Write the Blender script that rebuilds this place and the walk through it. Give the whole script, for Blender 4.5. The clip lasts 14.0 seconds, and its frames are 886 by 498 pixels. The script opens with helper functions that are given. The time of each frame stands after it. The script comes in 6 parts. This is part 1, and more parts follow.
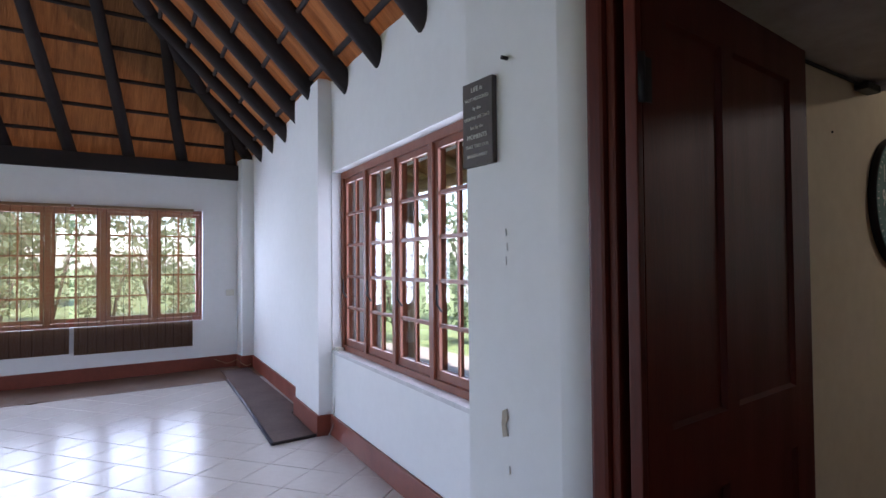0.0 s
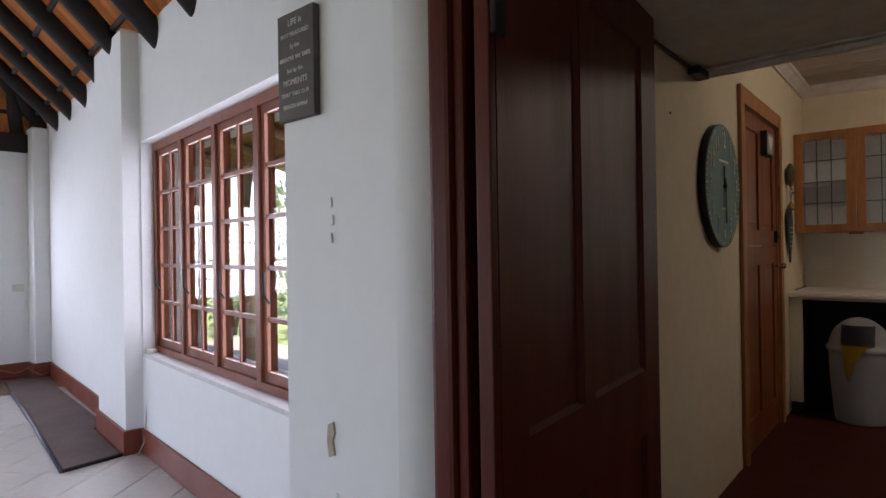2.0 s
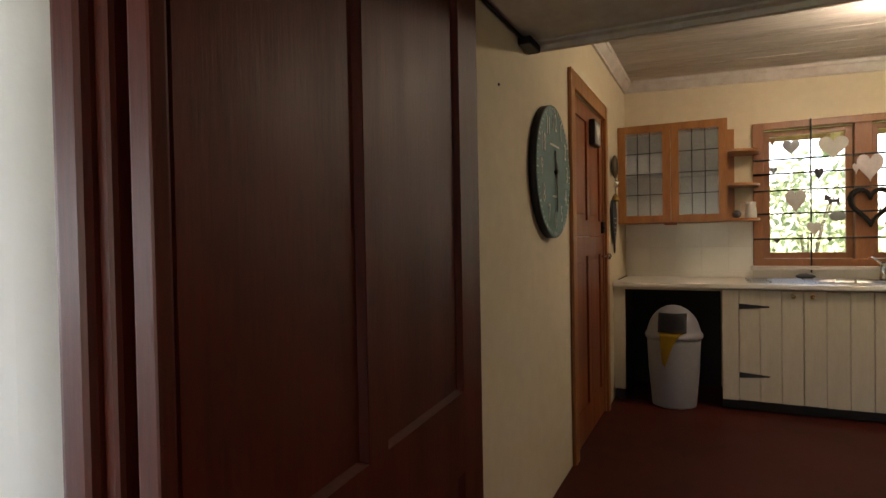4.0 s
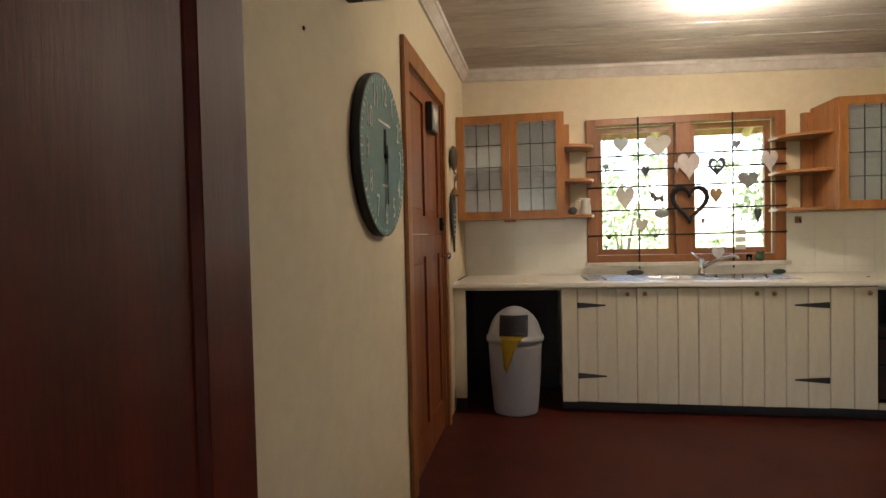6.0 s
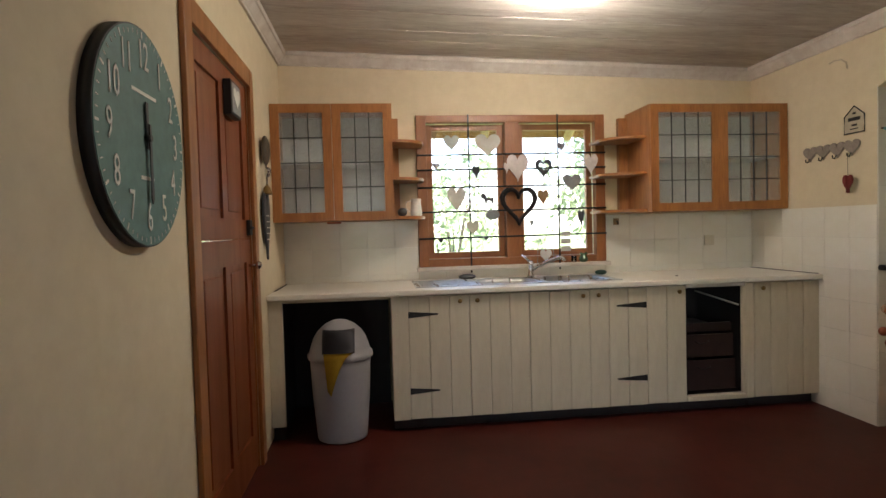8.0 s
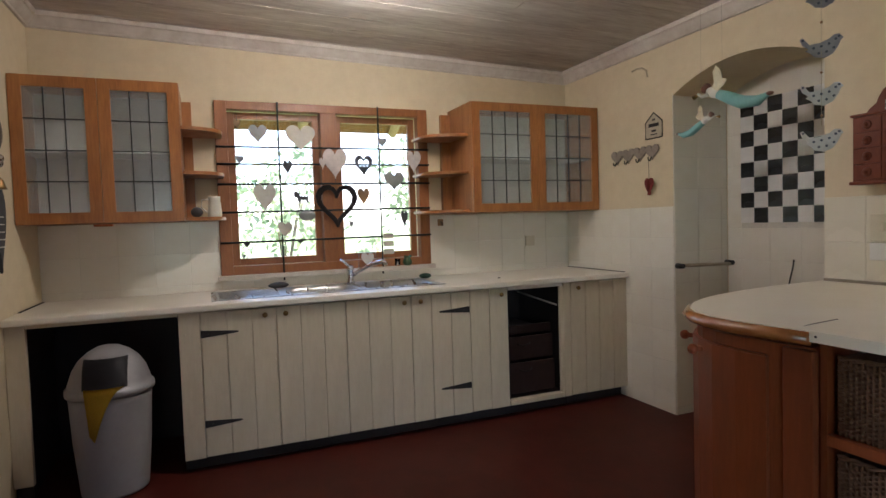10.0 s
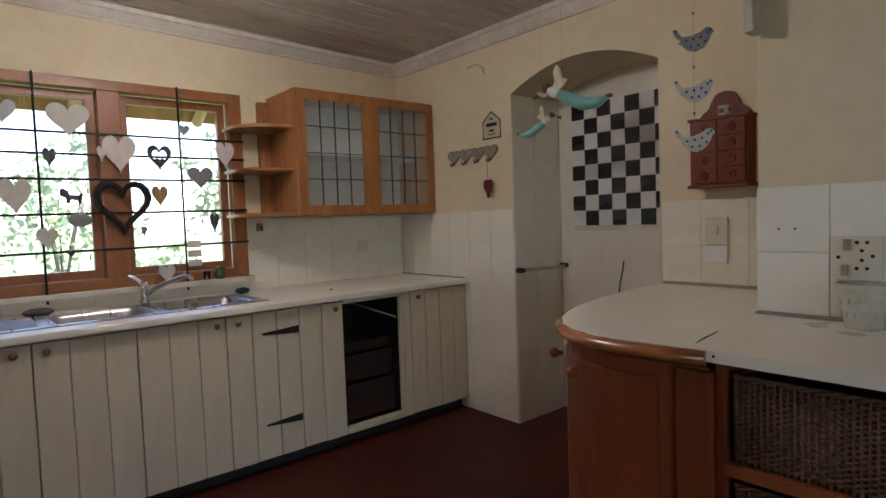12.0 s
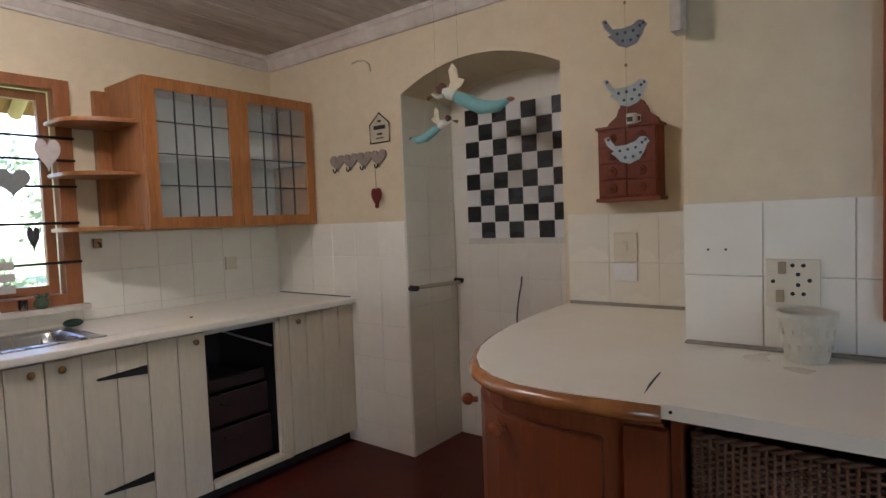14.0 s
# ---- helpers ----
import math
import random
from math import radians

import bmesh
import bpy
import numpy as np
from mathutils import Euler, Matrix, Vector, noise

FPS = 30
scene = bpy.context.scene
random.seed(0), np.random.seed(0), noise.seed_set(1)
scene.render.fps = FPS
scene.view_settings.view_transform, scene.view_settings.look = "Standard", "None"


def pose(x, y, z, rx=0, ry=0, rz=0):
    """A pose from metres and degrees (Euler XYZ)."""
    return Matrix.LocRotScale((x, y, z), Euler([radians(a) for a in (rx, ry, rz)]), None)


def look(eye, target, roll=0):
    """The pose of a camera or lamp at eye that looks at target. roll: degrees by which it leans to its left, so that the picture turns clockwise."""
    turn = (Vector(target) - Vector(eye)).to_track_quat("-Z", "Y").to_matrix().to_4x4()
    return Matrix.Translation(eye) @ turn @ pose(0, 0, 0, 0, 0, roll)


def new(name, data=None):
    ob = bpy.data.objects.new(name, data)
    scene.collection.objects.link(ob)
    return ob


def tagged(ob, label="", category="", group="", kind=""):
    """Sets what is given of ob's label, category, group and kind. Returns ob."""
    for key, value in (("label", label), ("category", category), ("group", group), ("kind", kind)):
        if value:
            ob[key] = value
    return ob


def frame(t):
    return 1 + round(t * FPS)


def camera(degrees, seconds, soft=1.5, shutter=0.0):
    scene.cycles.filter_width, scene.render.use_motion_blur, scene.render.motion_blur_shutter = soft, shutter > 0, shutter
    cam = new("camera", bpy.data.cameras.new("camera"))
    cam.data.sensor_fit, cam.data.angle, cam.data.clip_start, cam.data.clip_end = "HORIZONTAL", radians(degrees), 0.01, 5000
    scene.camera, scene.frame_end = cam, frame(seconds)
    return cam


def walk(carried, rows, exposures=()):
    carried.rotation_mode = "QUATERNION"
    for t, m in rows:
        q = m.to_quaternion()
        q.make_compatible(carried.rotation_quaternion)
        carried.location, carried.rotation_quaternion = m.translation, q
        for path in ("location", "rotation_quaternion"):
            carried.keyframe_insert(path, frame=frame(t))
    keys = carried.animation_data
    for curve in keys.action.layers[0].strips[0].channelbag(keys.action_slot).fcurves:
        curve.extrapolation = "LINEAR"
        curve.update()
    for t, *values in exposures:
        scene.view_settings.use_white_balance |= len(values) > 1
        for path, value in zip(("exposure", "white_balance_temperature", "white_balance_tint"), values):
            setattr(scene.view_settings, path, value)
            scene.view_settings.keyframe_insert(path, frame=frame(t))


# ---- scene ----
cam = camera(75.6, 14.0)
PATH = [
    (0, (2.228, 0.26, 1.272), (3.365, 1.905, 1.32), -0.5),
    (0.5, (2.29, 0.29, 1.266), (3.504, 1.879, 1.297), -0.6),
    (1, (2.352, 0.357, 1.267), (3.672, 1.86, 1.286), -0.7),
    (1.5, (2.405, 0.425, 1.25), (3.833, 1.825, 1.266), -0.7),
    (2, (2.477, 0.457, 1.243), (3.995, 1.759, 1.248), -0.9),
    (2.5, (2.59, 0.491, 1.249), (4.191, 1.69, 1.246), -1.1),
    (3, (2.7, 0.514, 1.244), (4.373, 1.61, 1.235), -1.2),
    (3.5, (2.801, 0.538, 1.239), (4.542, 1.524, 1.216), -1.1),
    (6, (3.439, 0.662, 1.242), (5.409, 1.002, 1.188), -1.3),
    (6.5, (3.533, 0.647, 1.249), (5.519, 0.874, 1.188), -1.4),
    (7, (3.647, 0.623, 1.267), (5.643, 0.731, 1.201), -1.4),
    (7.5, (3.765, 0.624, 1.273), (5.763, 0.57, 1.206), -1.5),
    (8, (3.854, 0.606, 1.263), (5.84, 0.379, 1.194), -1.6),
    (8.2, (3.88, 0.588, 1.262), (5.857, 0.29, 1.196), -1.6),
    (10.5, (4.259, 0.334, 1.281), (6.045, -0.562, 1.182), -1.9),
    (11, (4.375, 0.32, 1.28), (6.069, -0.739, 1.178), -2.0),
    (11.5, (4.47, 0.291, 1.281), (6.064, -0.912, 1.178), -2.1),
    (12, (4.555, 0.245, 1.297), (6.077, -1.047, 1.191), -2.1),
    (12.5, (4.627, 0.147, 1.31), (6.081, -1.222, 1.205), -2.0),
    (13, (4.696, 0.078, 1.316), (6.07, -1.372, 1.213), -2.0),
    (13.5, (4.768, 0.039, 1.333), (6.072, -1.474, 1.229), -2.1),
    (14, (4.836, 0.029, 1.34), (6.059, -1.551, 1.237), -2.2),
]
EXPOSURES = [(0.0, 2.02, 5950, 21), (1.5, 2.1, 6200, 21), (3.5, 2.68, 7600, 18), (6.0, 3.45, 6850, 14), (8.0, 3.34, 6350, 14), (10.5, 3.08, 5850, 16), (12.0, 2.87, 5800, 17), (13.0, 3.02, 5700, 18), (14.0, 3.2, 5650, 19)]
walk(cam, [(t, look(eye, target, roll)) for t, eye, target, roll in PATH], EXPOSURES)

# ---- world, sun and lamps ----
world = bpy.data.worlds.new("sky")
scene.world = world
world.use_nodes = True
sky = world.node_tree.nodes.new("ShaderNodeTexSky")
sky.sky_type = "NISHITA"
sky.sun_disc = False
sky.sun_elevation = radians(61.5)
sky.sun_rotation = radians(190)
world.node_tree.links.new(sky.outputs[0], world.node_tree.nodes["Background"].inputs[0])
world.node_tree.nodes["Background"].inputs[1].default_value = 0.15

sun_data = bpy.data.lights.new("sun", "SUN")
sun_data.energy, sun_data.angle, sun_data.color = 5.0, radians(0.5), (1.0, 0.95, 0.86)
sun = new("sun", sun_data)
sun.matrix_world = look((-1.5, -8, 15), (0, 0, 0))

bulb_data = bpy.data.lights.new("bulb_light", "POINT")
bulb_data.energy, bulb_data.shadow_soft_size, bulb_data.color = 4.6, 0.04, (1.0, 0.91, 0.76)
bulb = new("bulb_light", bulb_data)
bulb.location = (6.72, -0.40, 2.36)

# added fill lamp in an unseen west opening, brightening both rooms
west_fill_data = bpy.data.lights.new("west_fill_light", "AREA")
west_fill_data.shape, west_fill_data.size, west_fill_data.size_y = "RECTANGLE", 5.6, 2.0
west_fill_data.energy, west_fill_data.color = 1.4, (0.74, 0.86, 1.0)
garden = new("west_fill_light", west_fill_data)
garden.matrix_world = look((-2.98, 3.4, 1.08), (3.0, 3.4, 1.08))
# stands in for sky light; also spans the window's unseen, lengthened western part
north_data = bpy.data.lights.new("long_window_light", "AREA")
north_data.shape, north_data.size, north_data.size_y = "RECTANGLE", 6.2, 1.3
north_data.energy, north_data.color = 92.0, (0.74, 0.85, 1.0)
north = new("long_window_light", north_data)
north.matrix_world = look((0.66, 7.749, 1.264), (0.66, 0.0, 1.264))
side_data = bpy.data.lights.new("side_window_light", "AREA")
side_data.shape, side_data.size, side_data.size_y = "RECTANGLE", 2.3, 1.25
side_data.energy, side_data.color = 9.0, (0.80, 0.88, 1.0)
side = new("side_window_light", side_data)
side.matrix_world = look((3.952, 3.06, 1.30), (2.952, 3.17, 1.30))


# ---- materials ----
def material(name, colour, rough=0.6, metal=0.0, second=None, coarse=1.5, fine=30.0, stretch=(1, 1, 1), amount=0.35,
             bump=0.15, per_piece=0.0, coat=0.0, distance=0.004):
    """A surface with two scales of colour change, fine relief and uneven gloss, in metres."""
    m = bpy.data.materials.new(name)
    m.use_nodes = True
    t = m.node_tree
    n, l = t.nodes, t.links
    b = n["Principled BSDF"]
    b.inputs["Metallic"].default_value = metal
    b.inputs["Coat Weight"].default_value = coat
    b.inputs["Coat Roughness"].default_value = 0.15
    co = n.new("ShaderNodeTexCoord")
    mp = n.new("ShaderNodeMapping")
    mp.inputs["Scale"].default_value = stretch
    l.new(co.outputs["Object"], mp.inputs[0])
    big, small = n.new("ShaderNodeTexNoise"), n.new("ShaderNodeTexNoise")
    big.inputs["Scale"].default_value, small.inputs["Scale"].default_value = coarse, fine
    big.inputs["Detail"].default_value, small.inputs["Detail"].default_value = 4, 5
    small.inputs["Roughness"].default_value = 0.65
    for x in (big, small):
        l.new(mp.outputs[0], x.inputs["Vector"])
    add = n.new("ShaderNodeMix")
    add.inputs[0].default_value = 0.5
    l.new(big.outputs[0], add.inputs[2])
    l.new(small.outputs[0], add.inputs[3])
    ramp = n.new("ShaderNodeMapRange")
    ramp.inputs[1].default_value, ramp.inputs[2].default_value = 0.3, 0.7
    l.new(add.outputs[0], ramp.inputs[0])
    mix = n.new("ShaderNodeMix")
    mix.data_type = "RGBA"
    second = second or tuple(c * (1 - amount) for c in colour)
    mix.inputs[6].default_value, mix.inputs[7].default_value = (*colour, 1), (*second, 1)
    l.new(ramp.outputs[0], mix.inputs[0])
    last = mix.outputs[2]
    if per_piece:
        info = n.new("ShaderNodeObjectInfo")
        geo = n.new("ShaderNodeNewGeometry")
        plus = n.new("ShaderNodeMath")
        plus.operation = "ADD"
        l.new(info.outputs["Random"], plus.inputs[0])
        l.new(geo.outputs["Random Per Island"], plus.inputs[1])
        span = n.new("ShaderNodeMapRange")
        span.inputs[2].default_value = 2.0
        span.inputs[3].default_value, span.inputs[4].default_value = 1 - per_piece, 1 + per_piece
        l.new(plus.outputs[0], span.inputs[0])
        hsv = n.new("ShaderNodeHueSaturation")
        l.new(span.outputs[0], hsv.inputs["Value"])
        l.new(last, hsv.inputs["Color"])
        last = hsv.outputs[0]
    l.new(last, b.inputs["Base Color"])
    gloss = n.new("ShaderNodeMapRange")
    gloss.inputs[3].default_value, gloss.inputs[4].default_value = max(rough - 0.08, 0.02), min(rough + 0.1, 1)
    l.new(big.outputs[0], gloss.inputs[0])
    l.new(gloss.outputs[0], b.inputs["Roughness"])
    if bump:
        bp = n.new("ShaderNodeBump")
        bp.inputs["Strength"].default_value, bp.inputs["Distance"].default_value = bump, distance
        l.new(add.outputs[0], bp.inputs["Height"])
        l.new(bp.outputs[0], b.inputs["Normal"])
    return m


def glass(name, rough=0.0, tint=(1, 1, 1)):
    m = bpy.data.materials.new(name)
    m.use_nodes = True
    b = m.node_tree.nodes["Principled BSDF"]
    b.inputs["Transmission Weight"].default_value = 1
    b.inputs["Roughness"].default_value, b.inputs["IOR"].default_value = rough, 1.3
    b.inputs["Base Color"].default_value = (*tint, 1)
    return m


WHITE_WALL = material("white limewashed plaster", (0.80, 0.81, 0.82), 0.85, amount=0.07, coarse=1.2, fine=14, bump=0.35, distance=0.008)
CREAM_WALL = material("cream plaster paint", (0.71, 0.61, 0.43), 0.8, second=(0.60, 0.50, 0.335), coarse=0.9, fine=11, bump=0.3, distance=0.006)
RED_FLOOR = material("polished red cement", (0.080, 0.012, 0.007), 0.5, second=(0.042, 0.008, 0.005), coarse=1.6, fine=9, bump=0.12)
RED_SKIRT = material("red oxide paint", (0.23, 0.052, 0.028), 0.45, second=(0.15, 0.036, 0.021), coarse=3, fine=25, bump=0.15)
FLOOR_TILE = material("glazed cream floor tile", (0.66, 0.63, 0.60), 0.21, second=(0.59, 0.55, 0.52), coarse=2, fine=20, bump=0.05, per_piece=0.05)
GROUT = material("grey grout", (0.085, 0.078, 0.075), 0.9, coarse=4, fine=60)
WALL_TILE = material("glazed white wall tile", (0.80, 0.77, 0.69), 0.2, second=(0.75, 0.71, 0.61), coarse=2.5, fine=12, bump=0.06, per_piece=0.035)
WALL_GROUT = material("pale grout", (0.77, 0.735, 0.65), 0.9, coarse=4, fine=60)
BLACK_TILE = material("glazed black tile", (0.012, 0.013, 0.016), 0.26, coarse=5, fine=40, bump=0.03)
SMALL_WHITE_TILE = material("glazed small white tile", (0.78, 0.77, 0.75), 0.26, amount=0.06, coarse=5, fine=40, bump=0.03, per_piece=0.04)
DARK_DOOR = material("dark red varnished wood", (0.112, 0.0155, 0.006), 0.47, second=(0.052, 0.008, 0.004), coarse=2.2, fine=24, stretch=(5, 5, 0.5), bump=0.25)
RED_WOOD = material("reddish hardwood", (0.30, 0.085, 0.030), 0.4, second=(0.19, 0.048, 0.018), coarse=2.2, fine=24, stretch=(6, 6, 0.5), bump=0.2)
FRAME_WOOD = material("varnished meranti", (0.26, 0.075, 0.032), 0.42, second=(0.17, 0.046, 0.02), coarse=3, fine=24, stretch=(5, 5, 0.8), bump=0.2)
PINE = material("orange varnished pine", (0.44, 0.18, 0.05), 0.36, second=(0.20, 0.07, 0.02), coarse=2.4, fine=18, stretch=(6, 6, 0.6), bump=0.18)
DARK_POLE = material("dark stained pole", (0.021, 0.013, 0.012), 0.85, second=(0.010, 0.007, 0.007), coarse=3, fine=22, bump=0.5, distance=0.01)
THATCH = material("golden thatch", (0.36, 0.18, 0.066), 0.95, second=(0.13, 0.058, 0.024), coarse=1.2, fine=5, stretch=(1.3, 16, 1.3), bump=1.0, distance=0.03)
THATCH_END = material("golden thatch, end slope", (0.36, 0.18, 0.066), 0.95, second=(0.13, 0.058, 0.024), coarse=1.2, fine=5, stretch=(16, 1.3, 1.3), bump=1.0, distance=0.03)
CREAM_PAINT = material("cream painted boards", (0.66, 0.58, 0.44), 0.5, second=(0.56, 0.48, 0.345), coarse=2, fine=18, stretch=(4, 4, 0.8), bump=0.15, per_piece=0.035)
WORKTOP = material("white laminate worktop", (0.80, 0.75, 0.66), 0.3, second=(0.74, 0.68, 0.57), coarse=1.8, fine=9, bump=0.04)
NEAR_BLACK = material("near-black board", (0.022, 0.016, 0.018), 0.8, coarse=3, fine=20)
STEEL = material("brushed stainless steel", (0.50, 0.50, 0.48), 0.28, metal=1.0, amount=0.12, coarse=3, fine=60, stretch=(1, 8, 1), bump=0.03)
CHROME = material("chrome", (0.75, 0.75, 0.75), 0.12, metal=1.0, amount=0.05, bump=0)
IRON = material("black iron", (0.022, 0.020, 0.020), 0.55, metal=0.4, coarse=8, fine=60)
BRASS = material("tarnished brass", (0.30, 0.19, 0.07), 0.4, metal=0.9, coarse=20, fine=90)
CEILING_WOOD = material("whitewashed ceiling boards", (0.70, 0.66, 0.61), 0.7, second=(0.36, 0.30, 0.27), coarse=1.3, fine=9, stretch=(5, 0.7, 5), bump=0.3, per_piece=0.07)
CORNICE_WOOD = material("worn white painted moulding", (0.70, 0.66, 0.60), 0.65, second=(0.46, 0.39, 0.33), coarse=2.2, fine=13, bump=0.3)
for dull in (DARK_DOOR, RED_FLOOR, RED_WOOD):
    dull.node_tree.nodes["Principled BSDF"].inputs["Specular IOR Level"].default_value = 0.22
CLEAR = glass("clear window glass")
FROSTED = glass("cathedral glass", 0.12, (0.84, 0.86, 0.84))
FROSTED.node_tree.nodes["Principled BSDF"].inputs["Transmission Weight"].default_value = 0.88


# ---- mesh helpers ----
def box(bm, x0, x1, y0, y1, z0, z1, bevel=0.0):
    r = bmesh.ops.create_cube(bm, size=1, matrix=Matrix.Translation(((x0 + x1) / 2, (y0 + y1) / 2, (z0 + z1) / 2)) @ Matrix.Diagonal((abs(x1 - x0), abs(y1 - y0), abs(z1 - z0), 1)))
    if bevel:
        edges = list({e for v in r["verts"] for e in v.link_edges})
        bmesh.ops.bevel(bm, geom=edges, offset=bevel, segments=2, affect="EDGES", profile=0.6)
    return bm


def cyl(bm, p0, p1, r0, r1=None, seg=14):
    p0, p1 = Vector(p0), Vector(p1)
    r1 = r0 if r1 is None else r1
    turn = (p1 - p0).to_track_quat("Z", "Y").to_matrix().to_4x4()
    r = bmesh.ops.create_cone(bm, cap_ends=True, segments=seg, radius1=r0, radius2=r1, depth=(p1 - p0).length, matrix=Matrix.Translation((p0 + p1) / 2) @ turn)
    for f in {f for v in r["verts"] for f in v.link_faces}:
        f.smooth = len(f.verts) == 4
    return bm


def tube(bm, points, radius, seg=8, closed=False):
    """A round tube along points; radius may be one number or one per point."""
    pts = [Vector(p) for p in points]
    n = len(pts)
    rings = []
    for i, p in enumerate(pts):
        a = pts[i - 1] if i or closed else pts[i]
        b = pts[(i + 1) % n] if i < n - 1 or closed else pts[i]
        q = (b - a).to_track_quat("Z", "Y").to_matrix()
        r = radius[i] if isinstance(radius, (list, tuple)) else radius
        rings.append([bm.verts.new(p + q @ Vector((math.cos(k * math.tau / seg) * r, math.sin(k * math.tau / seg) * r, 0))) for k in range(seg)])
    for i in range(n if closed else n - 1):
        a, b = rings[i], rings[(i + 1) % n]
        for k in range(seg):
            f = bm.faces.new((a[k], a[(k + 1) % seg], b[(k + 1) % seg], b[k]))
            f.smooth = True
    if not closed:
        bm.faces.new(rings[0][::-1])
        bm.faces.new(rings[-1])
    return bm


def lathe(bm, centre, profile, seg=28, sx=1.0, sy=1.0):
    """Turns (radius, height) pairs round a standing axis."""
    rings = []
    for r, h in profile:
        rings.append([bm.verts.new((centre[0] + math.cos(k * math.tau / seg) * r * sx, centre[1] + math.sin(k * math.tau / seg) * r * sy, centre[2] + h)) for k in range(seg)])
    for a, b in zip(rings, rings[1:]):
        for k in range(seg):
            f = bm.faces.new((a[k], a[(k + 1) % seg], b[(k + 1) % seg], b[k]))
            f.smooth = True
    bm.faces.new(rings[0][::-1])
    bm.faces.new(rings[-1])
    return bm


def slab(bm, outline, offset, bevel=0.0):
    """A flat piece: outline of 3D points, pushed along offset."""
    off = Vector(offset)
    a = [bm.verts.new(Vector(p)) for p in outline]
    b = [bm.verts.new(Vector(p) + off) for p in outline]
    n = len(a)
    fs = [bm.faces.new(a), bm.faces.new(b[::-1])]
    for k in range(n):
        fs.append(bm.faces.new((a[k], b[k], b[(k + 1) % n], a[(k + 1) % n])))
    bmesh.ops.recalc_face_normals(bm, faces=fs)
    if bevel:
        bmesh.ops.bevel(bm, geom=[e for e in fs[1].edges] + [e for e in fs[0].edges], offset=bevel, segments=2, affect="EDGES")
    return bm


def ball(bm, centre, r, scale=(1, 1, 1), turn=None, u=14, v=9):
    m = Matrix.Translation(centre) @ (turn or Matrix()) @ Matrix.Diagonal((*scale, 1))
    q = bmesh.ops.create_uvsphere(bm, u_segments=u, v_segments=v, radius=r, matrix=m)
    for f in {f for w in q["verts"] for f in w.link_faces}:
        f.smooth = True
    return bm


def mesh_of(bm, name, mat):
    me = bpy.data.meshes.new(name)
    bm.to_mesh(me)
    bm.free()
    for one in (mat if isinstance(mat, (list, tuple)) else [mat]):
        me.materials.append(one)
    return me


def solid(name, bm, mat, label="", category="", group="", kind=""):
    """A top-level thing, or a piece of the setting, of one mesh."""
    return tagged(new(name, mesh_of(bm, name, mat)), label, category, group, kind)


def thing(name, base, label, category, group="", turn=0.0):
    ob = new(name)
    ob.empty_display_size = 0.1
    ob.matrix_basis = pose(*base, 0, 0, turn)
    return tagged(ob, label, category, group)


def part(name, bm, mat, parent, label="", local=False):
    """One mesh under a thing or under a part. Its points are in the world's metres, or in the thing's own if local."""
    ob = new(name, mesh_of(bm, name, mat))
    ob.parent = parent
    if parent.data is None and not local:
        ob.matrix_parent_inverse = parent.matrix_basis.inverted()
    return tagged(ob, label)


def piece(name, me, place, parent):
    """One of many alike pieces that share a mesh."""
    ob = new(name, me)
    ob.parent = parent
    ob.matrix_basis = place
    return ob


def B():
    return bmesh.new()


# ---- the large structure ----
KX, KL, KR = 8.10, 1.28, -2.36            # kitchen: window wall, clock wall, niche wall
CEIL, SOFFIT, STEP = 2.555, 2.055, 5.27   # ceilings and where the low one ends
WALL_A = math.atan(0.11)                  # the sitting room's window wall stands a little askew


def on_wall(u, v, z):
    """Sitting room window wall: u along it from the pier, v outward."""
    return Vector((3.848 + u * math.sin(WALL_A) + v * math.cos(WALL_A), 1.675 + u * math.cos(WALL_A) - v * math.sin(WALL_A), z))


def wall_boxes(bm, a0, a1, z0, z1, openings, put):
    """Fills a wall around its openings; put makes a box from (a0, a1, z0, z1)."""
    cuts = sorted({a0, a1, *[o[0] for o in openings], *[o[1] for o in openings]})
    for p, q in zip(cuts, cuts[1:]):
        inside = [o for o in openings if o[0] <= p and q <= o[1]]
        if inside:
            o = inside[0]
            if o[2] > z0:
                put(p, q, z0, o[2])
            if o[3] < z1:
                put(p, q, o[3], z1)
        else:
            put(p, q, z0, z1)
    bmesh.ops.remove_doubles(bm, verts=bm.verts, dist=0.0005)
    return bm


def skew(bm, first):
    """Moves the verts made since first from wall lengths into place."""
    for v in list(bm.verts)[first:]:
        v.co = on_wall(*v.co)


def sag(bm):
    """The old boarded ceiling falls a little towards the niche wall."""
    for v in bm.verts:
        v.co.z -= 0.029 * (KL - v.co.y)


# kitchen floor and sitting room sub-floor
bm = box(B(), 3.3, 8.32, -3.1, 1.3, -0.12, 0)
solid("floor_kitchen", bm, RED_FLOOR, "dark red polished cement kitchen floor", "floor", kind="structure")
floor_sitting = solid("floor_sitting_room", box(B(), -3.2, 5.0, -3.2, 8.3, -0.14, -0.006), GROUT, "pale glazed tile floor with dark joints", "floor", kind="structure")
bm = box(B(), -3.1, 4.7, 6.80, 7.665, -0.006, 0.003)
solid("floor_border", bm, material("brown worn cement", (0.17, 0.095, 0.06), 0.45, second=(0.11, 0.06, 0.04), coarse=2, fine=14), "worn brown cement floor border", "floor", kind="structure")

# clock wall with the back door's opening
bm = B()
wall_boxes(bm, 3.62, 8.32, 0, 2.75, [(6.07, 7.04, 0, 2.06)], lambda p, q, a, b: box(bm, p, q, KL, 1.5, a, b))
solid("wall_north", bm, CREAM_WALL, "cream painted plaster wall", "wall", kind="structure")
